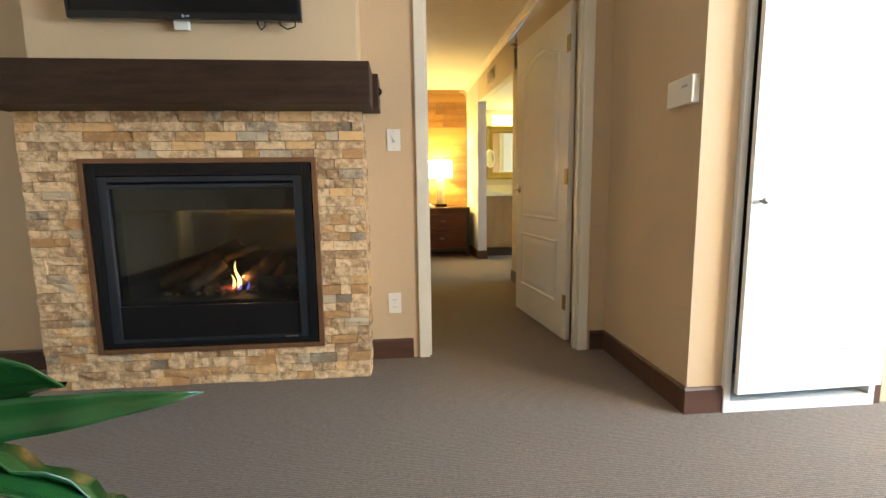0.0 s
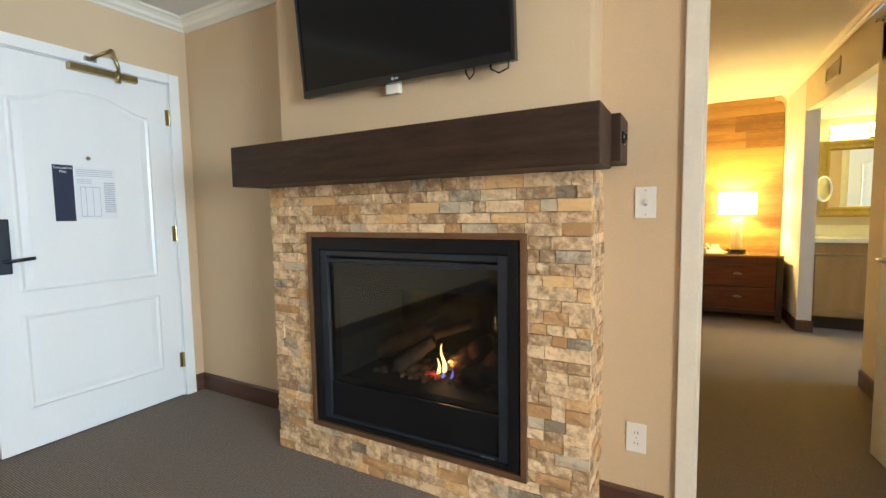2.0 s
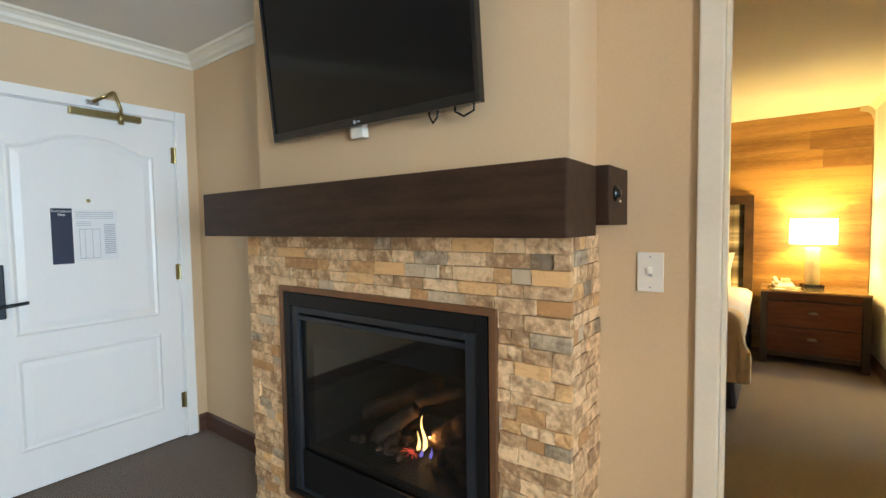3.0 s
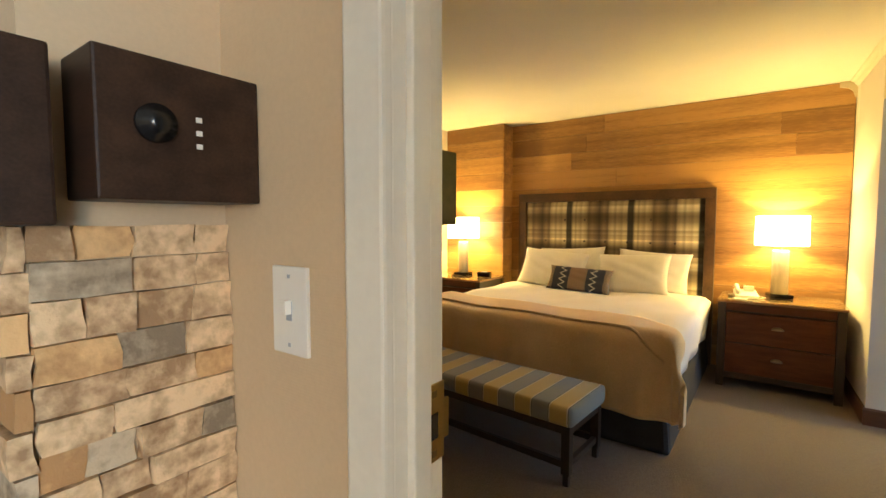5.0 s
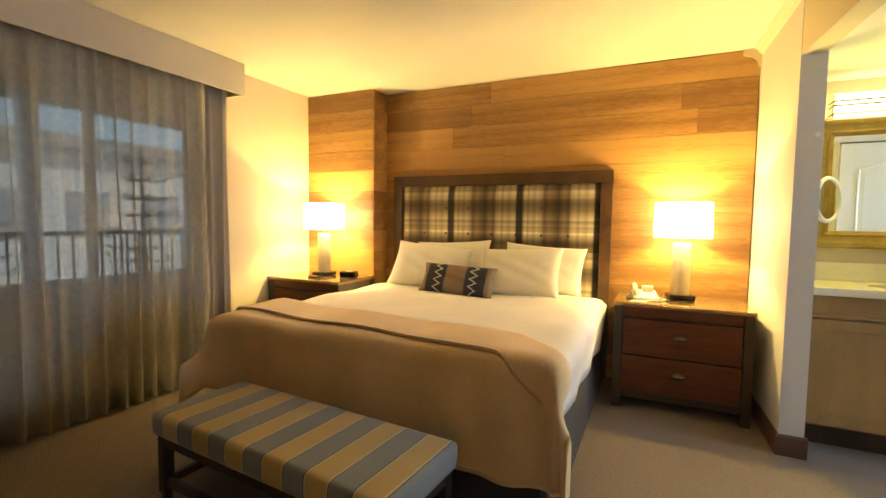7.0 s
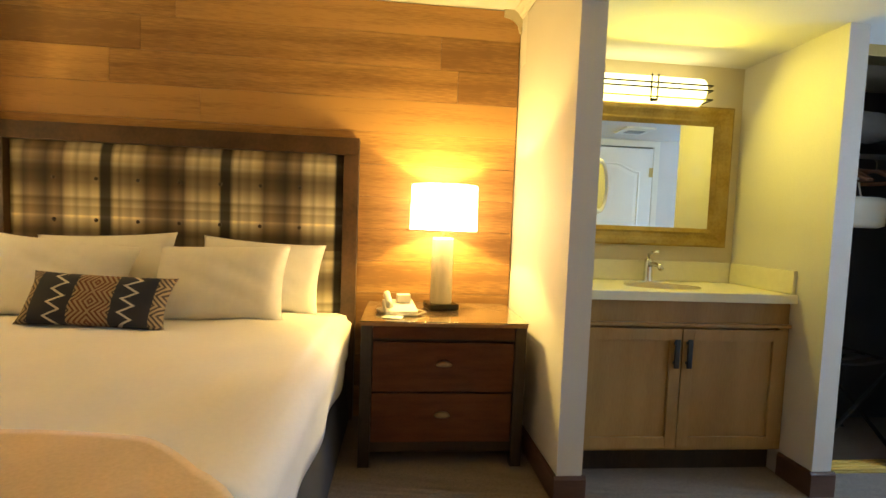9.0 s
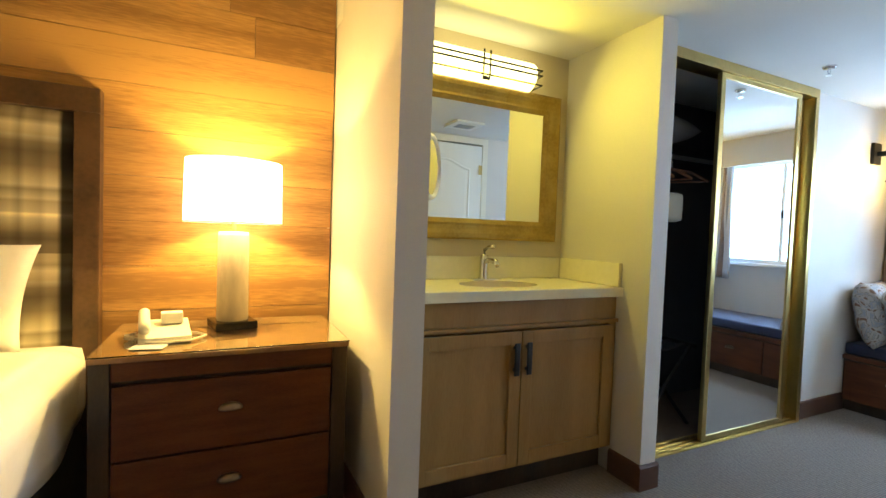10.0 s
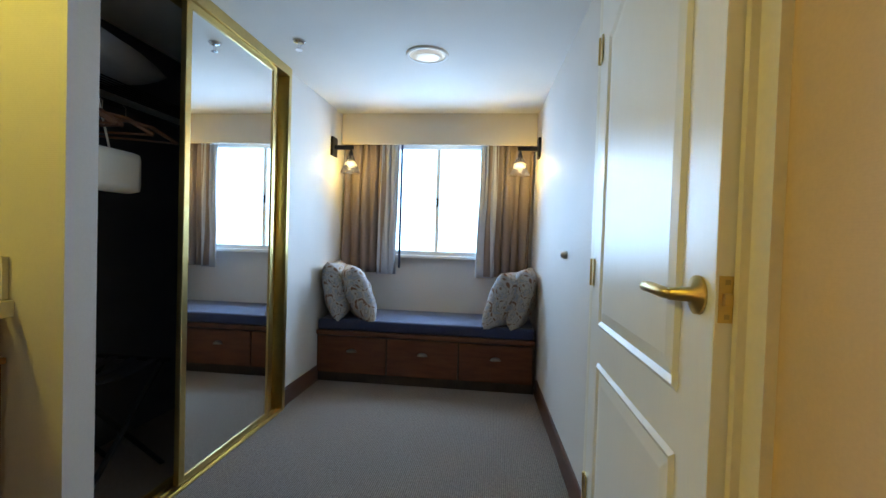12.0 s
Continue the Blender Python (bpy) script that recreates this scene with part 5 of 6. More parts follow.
def table_lamp(m, label):
    th = thing("table_lamp", m, label, "lamp", "bedside lamps")
    part("foot", boxm(-0.078, 0.078, -0.078, 0.078, 0, 0.032, bevel=0.003), M["plasticblack"], th)
    part("body", lathe(bmesh.new(), [(0.058, 0.032), (0.060, 0.04), (0.058, 0.375), (0.055, 0.39), (0.0, 0.393)], cap=False), M["ceramic"], th, smooth=True)
    part("stem", lathe(bmesh.new(), [(0.008, 0.385), (0.008, 0.48)], seg=10), M["brass"], th)
    sh = part("shade", lathe(bmesh.new(), [(0.182, 0.428), (0.178, 0.672)], cap=False, seg=48), M["shade"], th, "glowing cream linen drum shade", smooth=True, thick=0.003)
    part("rim", lathe(bmesh.new(), [(0.1835, 0.426), (0.1835, 0.432)], cap=False, seg=48), M["pillow"], th, thick=0.002)
    bulb = bmesh.new()
    bmesh.ops.create_uvsphere(bulb, u_segments=12, v_segments=8, radius=0.03)
    bmesh.ops.translate(bulb, verts=bulb.verts, vec=(0, 0, 0.54))
    b = part("bulb", bulb, M["bulb"], th, smooth=True)
    b.visible_shadow = False
    return th


l1 = table_lamp(pose(0.655, 6.93, 0.718, 0, 0, 14), "lit table lamp with drum shade on the nightstand near the partition")
l2 = copy_thing(l1, pose(-2.33, 6.72, 0.718))
tagged(l2, "lit table lamp with drum shade on the window-side nightstand", "lamp")
for k, (x, y) in enumerate(((0.655, 6.93), (-2.33, 6.72))):
    lamp("lamp_bulb_light", "POINT", 80, TUNG, pose(x, y, 0.718 + 0.55), 0.02)

ph = thing("telephone", pose(0.43, 6.80, 0.718, 0, 0, 8), "cream desk telephone with coiled cord on the nightstand", "telephone")
part("base", prism(bmesh.new(), [(-0.10, 0), (0.10, 0), (0.10, 0.05), (-0.10, 0.022)], "x", -0.08, 0.08), M["plate"], ph)
part("handset", tube(bmesh.new(), [(-0.062, -0.085, 0.045), (-0.062, -0.06, 0.062), (-0.062, 0.06, 0.085), (-0.062, 0.085, 0.075)], 0.018, 10), M["plate"], ph, smooth=True)
part("display", boxm(-0.01, 0.06, 0.02, 0.075, 0.045, 0.085, bevel=0.003), M["plate"], ph)
cord = [(-0.08 - 0.035 * math.sin(k / 40 * math.pi) + 0.007 * math.cos(k * 1.6), -0.05 + 0.10 * k / 40, 0.012 + 0.007 * math.sin(k * 1.6)) for k in range(41)]
part("cord", tube(bmesh.new(), cord, 0.003, 5), M["plate"], ph, smooth=True)
pt = [(0.08, 0.03, 0.008), (0.11, 0.0, 0.008), (0.13, -0.05, 0.008), (0.08, -0.11, 0.008), (0.0, -0.115, 0.008), (-0.06, -0.10, 0.010)]
part("line_cord", tube(bmesh.new(), pt, 0.004, 6), M["plate"], ph, smooth=True)
cd = thing("note_card", pose(0.40, 6.665, 0.7185, 0, 0, -12), "small white folded card on the nightstand", "card")
part("card", boxm(-0.05, 0.05, -0.035, 0.035, 0, 0.002), M["paper"], cd)
ck = thing("alarm_clock", pose(-2.03, 6.70, 0.718, 0, 0, 18), "small black alarm clock radio", "clock")
part("case", boxm(-0.075, 0.075, -0.05, 0.05, 0, 0.055, bevel=0.012), M["plasticblack"], ck, smooth=False)
part("dial_window", boxm(-0.06, 0.06, -0.0515, -0.049, 0.012, 0.042), M["tv"], ck)
part("button", boxm(-0.03, 0.03, -0.02, 0.01, 0.055, 0.06, bevel=0.002), M["greyink"], ck)
rc = thing("remote_control", pose(-2.28, 6.52, 0.718, 0, 0, 70), "black remote control lying on a small tray", "remote")
part("body", boxm(-0.02, 0.02, -0.08, 0.08, 0, 0.018, bevel=0.005), M["plasticblack"], rc)

# bench at the foot of the bed
bn = thing("bench", pose(-1.431, 4.522, 0, 0, 0, -4.6), "upholstered bench with blue-grey and gold striped seat at the bed foot", "bench")
BL, BD = 1.25, 0.46
part("seat", boxm(0, BL, 0, BD, 0.315, 0.42, bevel=0.028), M["stripe"], bn, "blue-grey and gold woven stripe upholstery", smooth=True)
for x in (0.02, BL - 0.065):
    for y in (0.02, BD - 0.065):
        part("leg", prism(bmesh.new(), [(x + 0.008, y + 0.008), (x + 0.037, y + 0.008), (x + 0.037, y + 0.037), (x + 0.008, y + 0.037)], "z", 0, 0.06), M["espresso"], bn)
        part("leg_upper", boxm(x, x + 0.045, y, y + 0.045, 0.06, 0.33, bevel=0.003), M["espresso"], bn)
for b in ((0.02, BL - 0.02, 0.022, 0.045, 0.272, 0.33), (0.02, BL - 0.02, BD - 0.045, BD - 0.022, 0.272, 0.33), (0.022, 0.045, 0.04, BD - 0.04, 0.272, 0.33), (BL - 0.045, BL - 0.022, 0.04, BD - 0.04, 0.272, 0.33)):
    part("apron", boxm(*b, bevel=0.002), M["espresso"], bn)
for b in ((0.065, BL - 0.065, 0.03, 0.055, 0.09, 0.125), (0.065, BL - 0.065, BD - 0.055, BD - 0.03, 0.09, 0.125), (0.03, 0.055, 0.065, BD - 0.065, 0.09, 0.125), (BL - 0.055, BL - 0.03, 0.065, BD - 0.065, 0.09, 0.125)):
    part("stretcher", boxm(*b, bevel=0.002), M["espresso"], bn)

# armchair by the window
ac = thing("armchair", pose(-2.25, 3.765, 0, 0, 0, 128.5), "blue upholstered armchair with walnut legs beside the curtains", "armchair")
part("seat", boxm(-0.34, 0.34, -0.26, 0.20, 0.30, 0.47, bevel=0.045), M["blue"], ac, smooth=True)
part("backrest", local(pose(0, 0.20, 0.42, 10, 0, 0), boxm(-0.33, 0.33, -0.04, 0.05, -0.05, 0.22, bevel=0.035)), M["blue"], ac, smooth=True)
for s in (-1, 1):
    part("arm", boxm(s * 0.33 - 0.04, s * 0.33 + 0.04, -0.12, 0.22, 0.36, 0.60, bevel=0.035), M["blue"], ac, smooth=True)
    part("leg", tube(bmesh.new(), [(s * 0.30, -0.20, 0.31), (s * 0.32, -0.22, 0.0)], 0.028, 8, r2=0.015), M["chairwood"], ac)
    part("leg", tube(bmesh.new(), [(s * 0.30, 0.16, 0.31), (s * 0.32, 0.20, 0.0)], 0.028, 8, r2=0.015), M["chairwood"], ac)
    part("rail", boxm(s * 0.33 - 0.015, s * 0.33 + 0.015, -0.22, 0.19, 0.25, 0.305, bevel=0.004), M["chairwood"], ac)
part("rail", boxm(-0.32, 0.32, -0.245, -0.215, 0.25, 0.305, bevel=0.004), M["chairwood"], ac)


def curtain(name, along, a, b, fixed, z0, z1, material, label, folds, amp, seed=1, gather=0.0, vis=True):
    """A hanging curtain from a to b along an axis, with uneven folds."""
    r = random.Random(seed)
    ph1, ph2 = r.uniform(0, 6), r.uniform(0, 6)
    bm = bmesh.new()
    n = int(folds * 10)
    def f(u, v):
        s = a + (b - a) * u
        k = folds * math.tau * (u + 0.018 * math.sin(u * 9 + ph1) + 0.01 * math.sin(u * 23 + ph2) * (1 - v))
        am = amp * (0.75 + 0.35 * math.sin(u * 17 + ph2)) * (1.15 - 0.35 * v)
        off = am * math.sin(k) + 0.006 * math.sin(k * 2.3 + ph1 + v * 2)
        s += 0.35 * am * math.cos(k) + 0.008 * math.sin(v * 5 + u * 20)
        z = z0 + (z1 - z0) * v
        return (s, fixed + off, z) if along == "x" else (fixed + off, s, z)
    sheet(bm, n, 14, f)
    return tagged(part(name, bm, material, None, smooth=True, thick=0.002), label, "curtain")


curtain("curtain", "y", 2.95, 4.10, -2.625, 0.015, 2.26, M["drape"], "taupe lined curtain drawn to the fireplace end", 9, 0.045, 2)
curtain("sheer_curtain", "y", 4.02, 5.72, -2.585, 0.015, 2.26, M["sheer"], "translucent sheer curtain in front of the window", 15, 0.042, 3)
curtain("curtain", "y", 5.55, 5.93, -2.64, 0.015, 2.26, M["drape"], "taupe lined curtain at the headboard end", 4, 0.04, 4)
vb = thing("valance", pose(-2.52, 4.39, 2.215), "cream upholstered box valance over the curtains", "valance")
part("front_board", boxm(-0.01, 0.01, -1.60, 1.60, 0, CB - 2.218, bevel=0.002), M["valance"], vb)
part("return_board", boxm(-0.20, -0.011, 1.58, 1.60, 0, CB - 2.218, bevel=0.002), M["valance"], vb)

w1 = setting("window_1", bmesh.new(), M["white"], "white framed sliding window behind sheer curtain")
for b in ((-2.83, -2.77, 4.35, 4.40, 0.80, 1.95), (-2.83, -2.77, 5.67, 5.72, 0.80, 1.95), (-2.83, -2.77, 4.40, 5.67, 0.80, 0.85), (-2.83, -2.77, 4.40, 5.67, 1.90, 1.95), (-2.82, -2.78, 5.0, 5.05, 0.85, 1.90)):
    part("window_frame", boxm(*b, bevel=0.003), M["white"], w1)
for a, b in ((4.40, 5.0), (5.05, 5.67)):
    g = part("pane", boxm(-2.802, -2.798, a, b, 0.85, 1.90), M["glass"], w1)
    g.visible_shadow = False
part("window_sill", boxm(-2.77, -2.70, 4.33, 5.74, 0.77, 0.80, bevel=0.003), M["white"], w1)

# vent and sprinkler on the soffit
vt = thing("air_vent", pose(1.178, 5.60, 2.30, 0, 0, 3.3), "beige louvred air vent high on the corridor wall", "vent")
part("frame", box(box(box(box(bmesh.new(), -0.010, 0, -0.17, -0.15, -0.07, 0.07), -0.010, 0, 0.15, 0.17, -0.07, 0.07), -0.010, 0, -0.15, 0.15, 0.055, 0.07), -0.010, 0, -0.15, 0.15, -0.07, -0.055), M["valance"], vt)
for k in range(8):
    part("louvre", prism(bmesh.new(), [(-0.009, -0.05 + k * 0.0135), (-0.001, -0.041 + k * 0.0135), (-0.001, -0.043 + k * 0.0135), (-0.009, -0.052 + k * 0.0135)], "y", -0.15, 0.15), M["valance"], vt)
spw = thing("sidewall_sprinkler", pose(1.236, 4.62, 2.345), "chrome sidewall sprinkler with round escutcheon", "sprinkler")
bm = bmesh.new()
lathe(bm, [(0.0, 0), (0.035, 0.0), (0.032, 0.012), (0.012, 0.016), (0.011, 0.055), (0.018, 0.06), (0, 0.062)], cap=False, seg=20)
bmesh.ops.rotate(bm, verts=bm.verts, cent=(0, 0, 0), matrix=Matrix.Rotation(radians(-90), 3, "Y"))
part("head", bm, M["chrome"], spw, smooth=True)

# ---- vanity ----
va = thing("vanity_cabinet", pose(1.252, 6.49, 0) @ Matrix.Diagonal((1.022, 0.975, 1.028, 1)), "maple vanity cabinet with two shaker doors and dark handles", "cabinet")
VW = 1.060
part("toe_kick", boxm(0.0, VW, 0.07, 0.44, 0.0, 0.125), M["espresso"], va)
part("carcass", boxm(0.0, VW, 0.02, 0.44, 0.125, 0.848), M["maple"], va)
part("rail_moulding", boxm(-0.0, VW, -0.018, 0.02, 0.719, 0.736, bevel=0.004), M["maple"], va)
part("apron_panel", boxm(0.0, VW, 0.004, 0.02, 0.736, 0.848), M["maple"], va)
part("face_frame", box(box(box(bmesh.new(), 0, 0.05, 0.0, 0.02, 0.125, 0.719), VW - 0.05, VW, 0.0, 0.02, 0.125, 0.719), 0.05, VW - 0.05, 0.0, 0.02, 0.125, 0.15), M["maple"], va)
for x0, x1, hx in ((0.035, 0.513, 0.478), (0.517, VW - 0.035, 0.54)):
    st = 0.055
    d = part("door", boxm(x0 + st - 0.003, x1 - st + 0.003, -0.006, 0.0, 0.14 + st - 0.003, 0.709 - st + 0.003), M["maple"], va)
    for b in ((x0, x0 + st, 0.14, 0.709), (x1 - st, x1, 0.14, 0.709), (x0 + st, x1 - st, 0.14, 0.14 + st), (x0 + st, x1 - st, 0.709 - st, 0.709)):
        part("door_rail", boxm(b[0], b[1], -0.018, 0.0, b[2], b[3], bevel=0.002), M["maple"], d)
    hb = box(box(box(bmesh.new(), hx - 0.012, hx + 0.012, -0.046, -0.036, 0.53, 0.665, bevel=0.004), hx - 0.006, hx + 0.006, -0.038, -0.018, 0.545, 0.557), hx - 0.006, hx + 0.006, -0.038, -0.018, 0.638, 0.650)
    part("handle", hb, M["gunmetal"], d, "dark pewter bar handle", smooth=True)
ct = thing("vanity_counter", pose(1.252, 6.465, 0.872), "cream quartz vanity counter with backsplash and oval sink", "counter")
cm = bmesh.new()
sx, sy, ra, rb, nseg = 0.53, 0.215, 0.20, 0.130, 40
Wc, Dc = 1.085, 0.454
inner = [cm.verts.new((sx + ra * math.cos(a), sy + rb * math.sin(a), 0.035)) for a in (k * math.tau / nseg for k in range(nseg))]
outer = []
for k in range(nseg):
    a = k * math.tau / nseg
    dx, dy = math.cos(a), math.sin(a)
    t = min((Wc - sx) / dx if dx > 1e-6 else (-sx) / dx if dx < -1e-6 else 9, (Dc - sy) / dy if dy > 1e-6 else (-sy) / dy if dy < -1e-6 else 9)
    outer.append(cm.verts.new((sx + dx * t, sy + dy * t, 0.035)))
for k in range(nseg):
    cm.faces.new((inner[k], inner[(k + 1) % nseg], outer[(k + 1) % nseg], outer[k]))
prev = inner
for r_, z_ in ((0.99, 0.0), (0.93, -0.05), (0.75, -0.09), (0.35, -0.11), (0.08, -0.112)):
    nxt = [cm.verts.new((sx + ra * r_ * math.cos(a), sy + rb * r_ * math.sin(a), z_ + 0.01)) for a in (k * math.tau / nseg for k in range(nseg))]
    for k in range(nseg):
        cm.faces.new((prev[k], prev[(k + 1) % nseg], nxt[(k + 1) % nseg], nxt[k]))
    prev = nxt
cm.faces.new(prev)
for a, b in (((0, 0), (Wc, 0)), ((Wc, 0), (Wc, Dc)), ((Wc, Dc), (0, Dc)), ((0, Dc), (0, 0))):
    q = [cm.verts.new((*a, 0.036)), cm.verts.new((*b, 0.036)), cm.verts.new((*b, 0)), cm.verts.new((*a, 0))]
    cm.faces.new(q)
part("top", cm, M["counter"], ct)
part("front_edge", boxm(0, Wc, -0.012, 0.001, -0.008, 0.0355, bevel=0.003), M["counter"], ct)
part("backsplash", boxm(0, Wc - 0.02, Dc - 0.018, Dc, 0.0365, 0.15, bevel=0.002), M["counter"], ct)
part("side_splash", boxm(Wc - 0.018, Wc, 0.006, Dc - 0.0185, 0.0365, 0.15, bevel=0.002), M["counter"], ct)
fc = thing("faucet", pose(1.800, 6.855, 0.908), "chrome single-lever basin faucet", "faucet")
part("base_plate", boxm(-0.075, 0.075, -0.028, 0.028, 0, 0.006, bevel=0.003), M["chrome"], fc)
part("body", lathe(bmesh.new(), [(0.027, 0.005), (0.024, 0.02), (0.022, 0.10), (0.020, 0.125), (0.0, 0.128)], cap=False), M["chrome"], fc, smooth=True)
part("spout", tube(bmesh.new(), [(0, 0, 0.09), (0.0, -0.05, 0.102), (0.0, -0.11, 0.098), (0.0, -0.13, 0.08)], 0.013, 10), M["chrome"], fc, smooth=True)
part("lever", tube(bmesh.new(), [(0, 0, 0.125), (0.0, 0.0, 0.15), (0.0, -0.04, 0.165), (0.0, -0.09, 0.17)], 0.009, 8), M["chrome"], fc, smooth=True)
# framed mirror
MX0, MX1, MZ0, MZ1, MY = 1.345, 2.270, 1.108, 1.893, 6.917
mr = thing("vanity_mirror", pose(MX0, MY, MZ0), "rectangular mirror in a wide antique gold frame over the vanity", "mirror")
mw, mh = MX1 - MX0, MZ1 - MZ0
fw = 0.105
part("mirror_glass", boxm(fw - 0.01, mw - fw + 0.01, -0.012, -0.006, fw - 0.01, mh - fw + 0.01), M["mirror"], mr, "mirror glass")
fr = bmesh.new()
lv = [(0, -0.004), (0.0, -0.030), (0.012, -0.036), (0.03, -0.034), (0.05, -0.026), (0.07, -0.022), (0.082, -0.024), (fw, -0.013)]
rings_ = []
for o, y in lv:
    rings_.append([fr.verts.new(p) for p in ((o, y, o), (mw - o, y, o), (mw - o, y, mh - o), (o, y, mh - o))])
for a, b in zip(rings_, rings_[1:]):
    for k in range(4):
        fr.faces.new((a[k], a[(k + 1) % 4], b[(k + 1) % 4], b[k]))
part("frame", fr, M["goldframe"], mr, "moulded antique gold frame")
# vanity light
vl = thing("vanity_light", pose(1.74, 6.92, 1.965), "glowing white glass bar light with black wire cage", "light")
dfm = bmesh.new()
def diff(u, v):
    a = math.pi * v
    return (-0.31 + 0.62 * u, -0.02 - 0.085 * math.sin(a), -0.072 * math.cos(a) * 1.05)
sheet(dfm, 4, 16, diff)
dfo = part("diffuser", dfm, M["vanityglow"], vl, "glowing white glass diffuser", smooth=True)
dfo.visible_shadow = False
part("back_plate", boxm(-0.30, 0.30, -0.02, 0, -0.07, 0.07), M["white"], vl)
for z in (-0.012, 0.014, -0.06):
    part("cage_bar", tube(bmesh.new(), [(-0.33, -0.03, z), (-0.33, -0.12, z), (0.33, -0.12, z), (0.33, -0.03, z)], 0.0045, 6), M["plasticblack"], vl)
for x in (-0.018, 0.018):
    part("cage_post", tube(bmesh.new(), [(x, -0.122, -0.075), (x, -0.124, 0.055)], 0.0045, 6), M["plasticblack"], vl)
part("finial", boxm(-0.02, 0.02, -0.126, -0.112, -0.085, -0.07, bevel=0.003), M["plasticblack"], vl)
lamp("vanity_light_source", "AREA", 20, (1.0, 0.82, 0.10), pose(1.74, 6.78, 1.95, -60, 0, 0), 0.6, 0.12)
# shaving mirror on the partition
sm = thing("magnifying_mirror", pose(1.235, 6.50, 1.385), "round white-framed magnifying mirror on a wall arm", "mirror")
bm = bmesh.new()
tor = [[bm.verts.new(((0.115 + 0.012 * math.cos(b)) * math.cos(a) * 0 + 0.012 * math.sin(b), (0.115 + 0.012 * math.cos(b)) * math.cos(a), (0.115 + 0.012 * math.cos(b)) * math.sin(a))) for b in (j * math.tau / 8 for j in range(8))] for a in (k * math.tau / 36 for k in range(36))]
for k in range(36):
    for j in range(8):
        bm.faces.new((tor[k][j], tor[(k + 1) % 36][j], tor[(k + 1) % 36][(j + 1) % 8], tor[k][(j + 1) % 8]))
RM = pose(0.09, -0.02, 0, 0, 0, -40)
part("rim", local(RM, bm), M["plate"], sm, smooth=True)
bm = bmesh.new()
bm.faces.new([bm.verts.new((0.004, 0.112 * math.cos(a), 0.112 * math.sin(a))) for a in (k * math.tau / 36 for k in range(36))])
part("glass", local(RM, bm), M["mirror"], sm)
part("arm", tube(bmesh.new(), [(0, 0.02, -0.06), (0.04, 0.03, -0.08), (0.07, 0.0, -0.11), (0.078, -0.02, -0.12)], 0.007, 8), M["chrome"], sm, smooth=True)
part("wall_mount", boxm(-0.02, 0.008, -0.0, 0.05, -0.09, -0.02, bevel=0.004), M["chrome"], sm)

# ---- closet ----
TY = 6.535
cs = setting("closet_track", bmesh.new(), M["gold"], "gold anodised sliding door track and frame")
part("head_track", boxm(2.434, 3.99, TY - 0.045, TY + 0.065, CH - 0.055, CH - 0.001, bevel=0.002), M["gold"], cs)
part("floor_track", boxm(2.434, 3.99, TY - 0.045, TY + 0.065, 0.0, 0.008), M["gold"], cs)
for y in (-0.04, -0.01, 0.02, 0.055):
    part("track_rib", boxm(2.434, 3.99, TY + y, TY + y + 0.004, 0.008, 0.016), M["gold"], cs)
part("side_channel", boxm(3.955, 3.99, TY - 0.045, TY + 0.065, 0, CH - 0.055, bevel=0.002), M["gold"], cs)


def mirror_door(x0, x1, y, label):
    th = thing("sliding_mirror_door", pose(x0, y, 0.018), label, "door", "sliding closet doors")
    w, h = x1 - x0, CH - 0.075
    for nm, b in (("stile", (0, 0.035, 0, h)), ("stile", (w - 0.035, w, 0, h)), ("rail", (0.035, w - 0.035, 0, 0.03)), ("rail", (0.035, w - 0.035, h - 0.03, h))):
        part(nm, boxm(b[0], b[1], -0.013, 0.013, b[2], b[3], bevel=0.003), M["gold"], th)
    part("mirror_panel", boxm(0.035, w - 0.035, -0.006, 0.006, 0.03, h - 0.03), M["mirror"], th, "full-height mirror panel")


mirror_door(3.045, 3.82, TY - 0.02, "gold-framed mirrored sliding closet door, half open")
mirror_door(3.13, 3.952, TY + 0.035, "gold-framed mirrored sliding closet door behind the first")
sf = thing("closet_shelf", pose(2.42, 6.78, 1.72), "dark wire closet shelf with hanging rod", "shelf")
for k in range(14):
    part("wire", tube(bmesh.new(), [(0.0, 0.02 + k * 0.026, 0), (1.68, 0.02 + k * 0.026, 0)], 0.0025, 5), M["plasticblack"], sf)
part("hanging_rod", tube(bmesh.new(), [(0, 0.06, -0.06), (1.68, 0.06, -0.06)], 0.014, 10), M["nickel"], sf)
pillow("spare_pillow", pose(3.0, 6.93, 1.83, 90, 0, 10), 0.55, 0.38, 0.17, M["pillowshade"], "spare pillow on the closet shelf, darkened for the closet's shade", seed=9)
bb_ = tagged(part("folded_blanket", boxm(2.5, 2.72, 6.82, 7.1, 1.725, 1.78, bevel=0.015), M["skirt"]), "dark folded blanket on the closet shelf", "blanket")


def hanger(x, tilt):
    th = thing("coat_hanger", pose(x, 6.84, 1.66, 0, 0, 90 + tilt), "wooden coat hanger on the closet rod", "hanger", "hangers on the rod")
    part("hook", tube(bmesh.new(), [(0.0, 0, -0.08), (0, 0, -0.03), (0.018, 0, -0.005), (0.0, 0, 0.016), (-0.018, 0, 0.0)], 0.002, 5), M["nickel"], th)
    part("shoulder", tube(bmesh.new(), [(-0.20, 0, -0.16), (-0.10, 0, -0.10), (0, 0, -0.078), (0.10, 0, -0.10), (0.20, 0, -0.16)], 0.009, 8), M["chairwood"], th, smooth=True)
    part("bar", tube(bmesh.new(), [(-0.19, 0, -0.16), (0.19, 0, -0.16)], 0.005, 6), M["chairwood"], th)


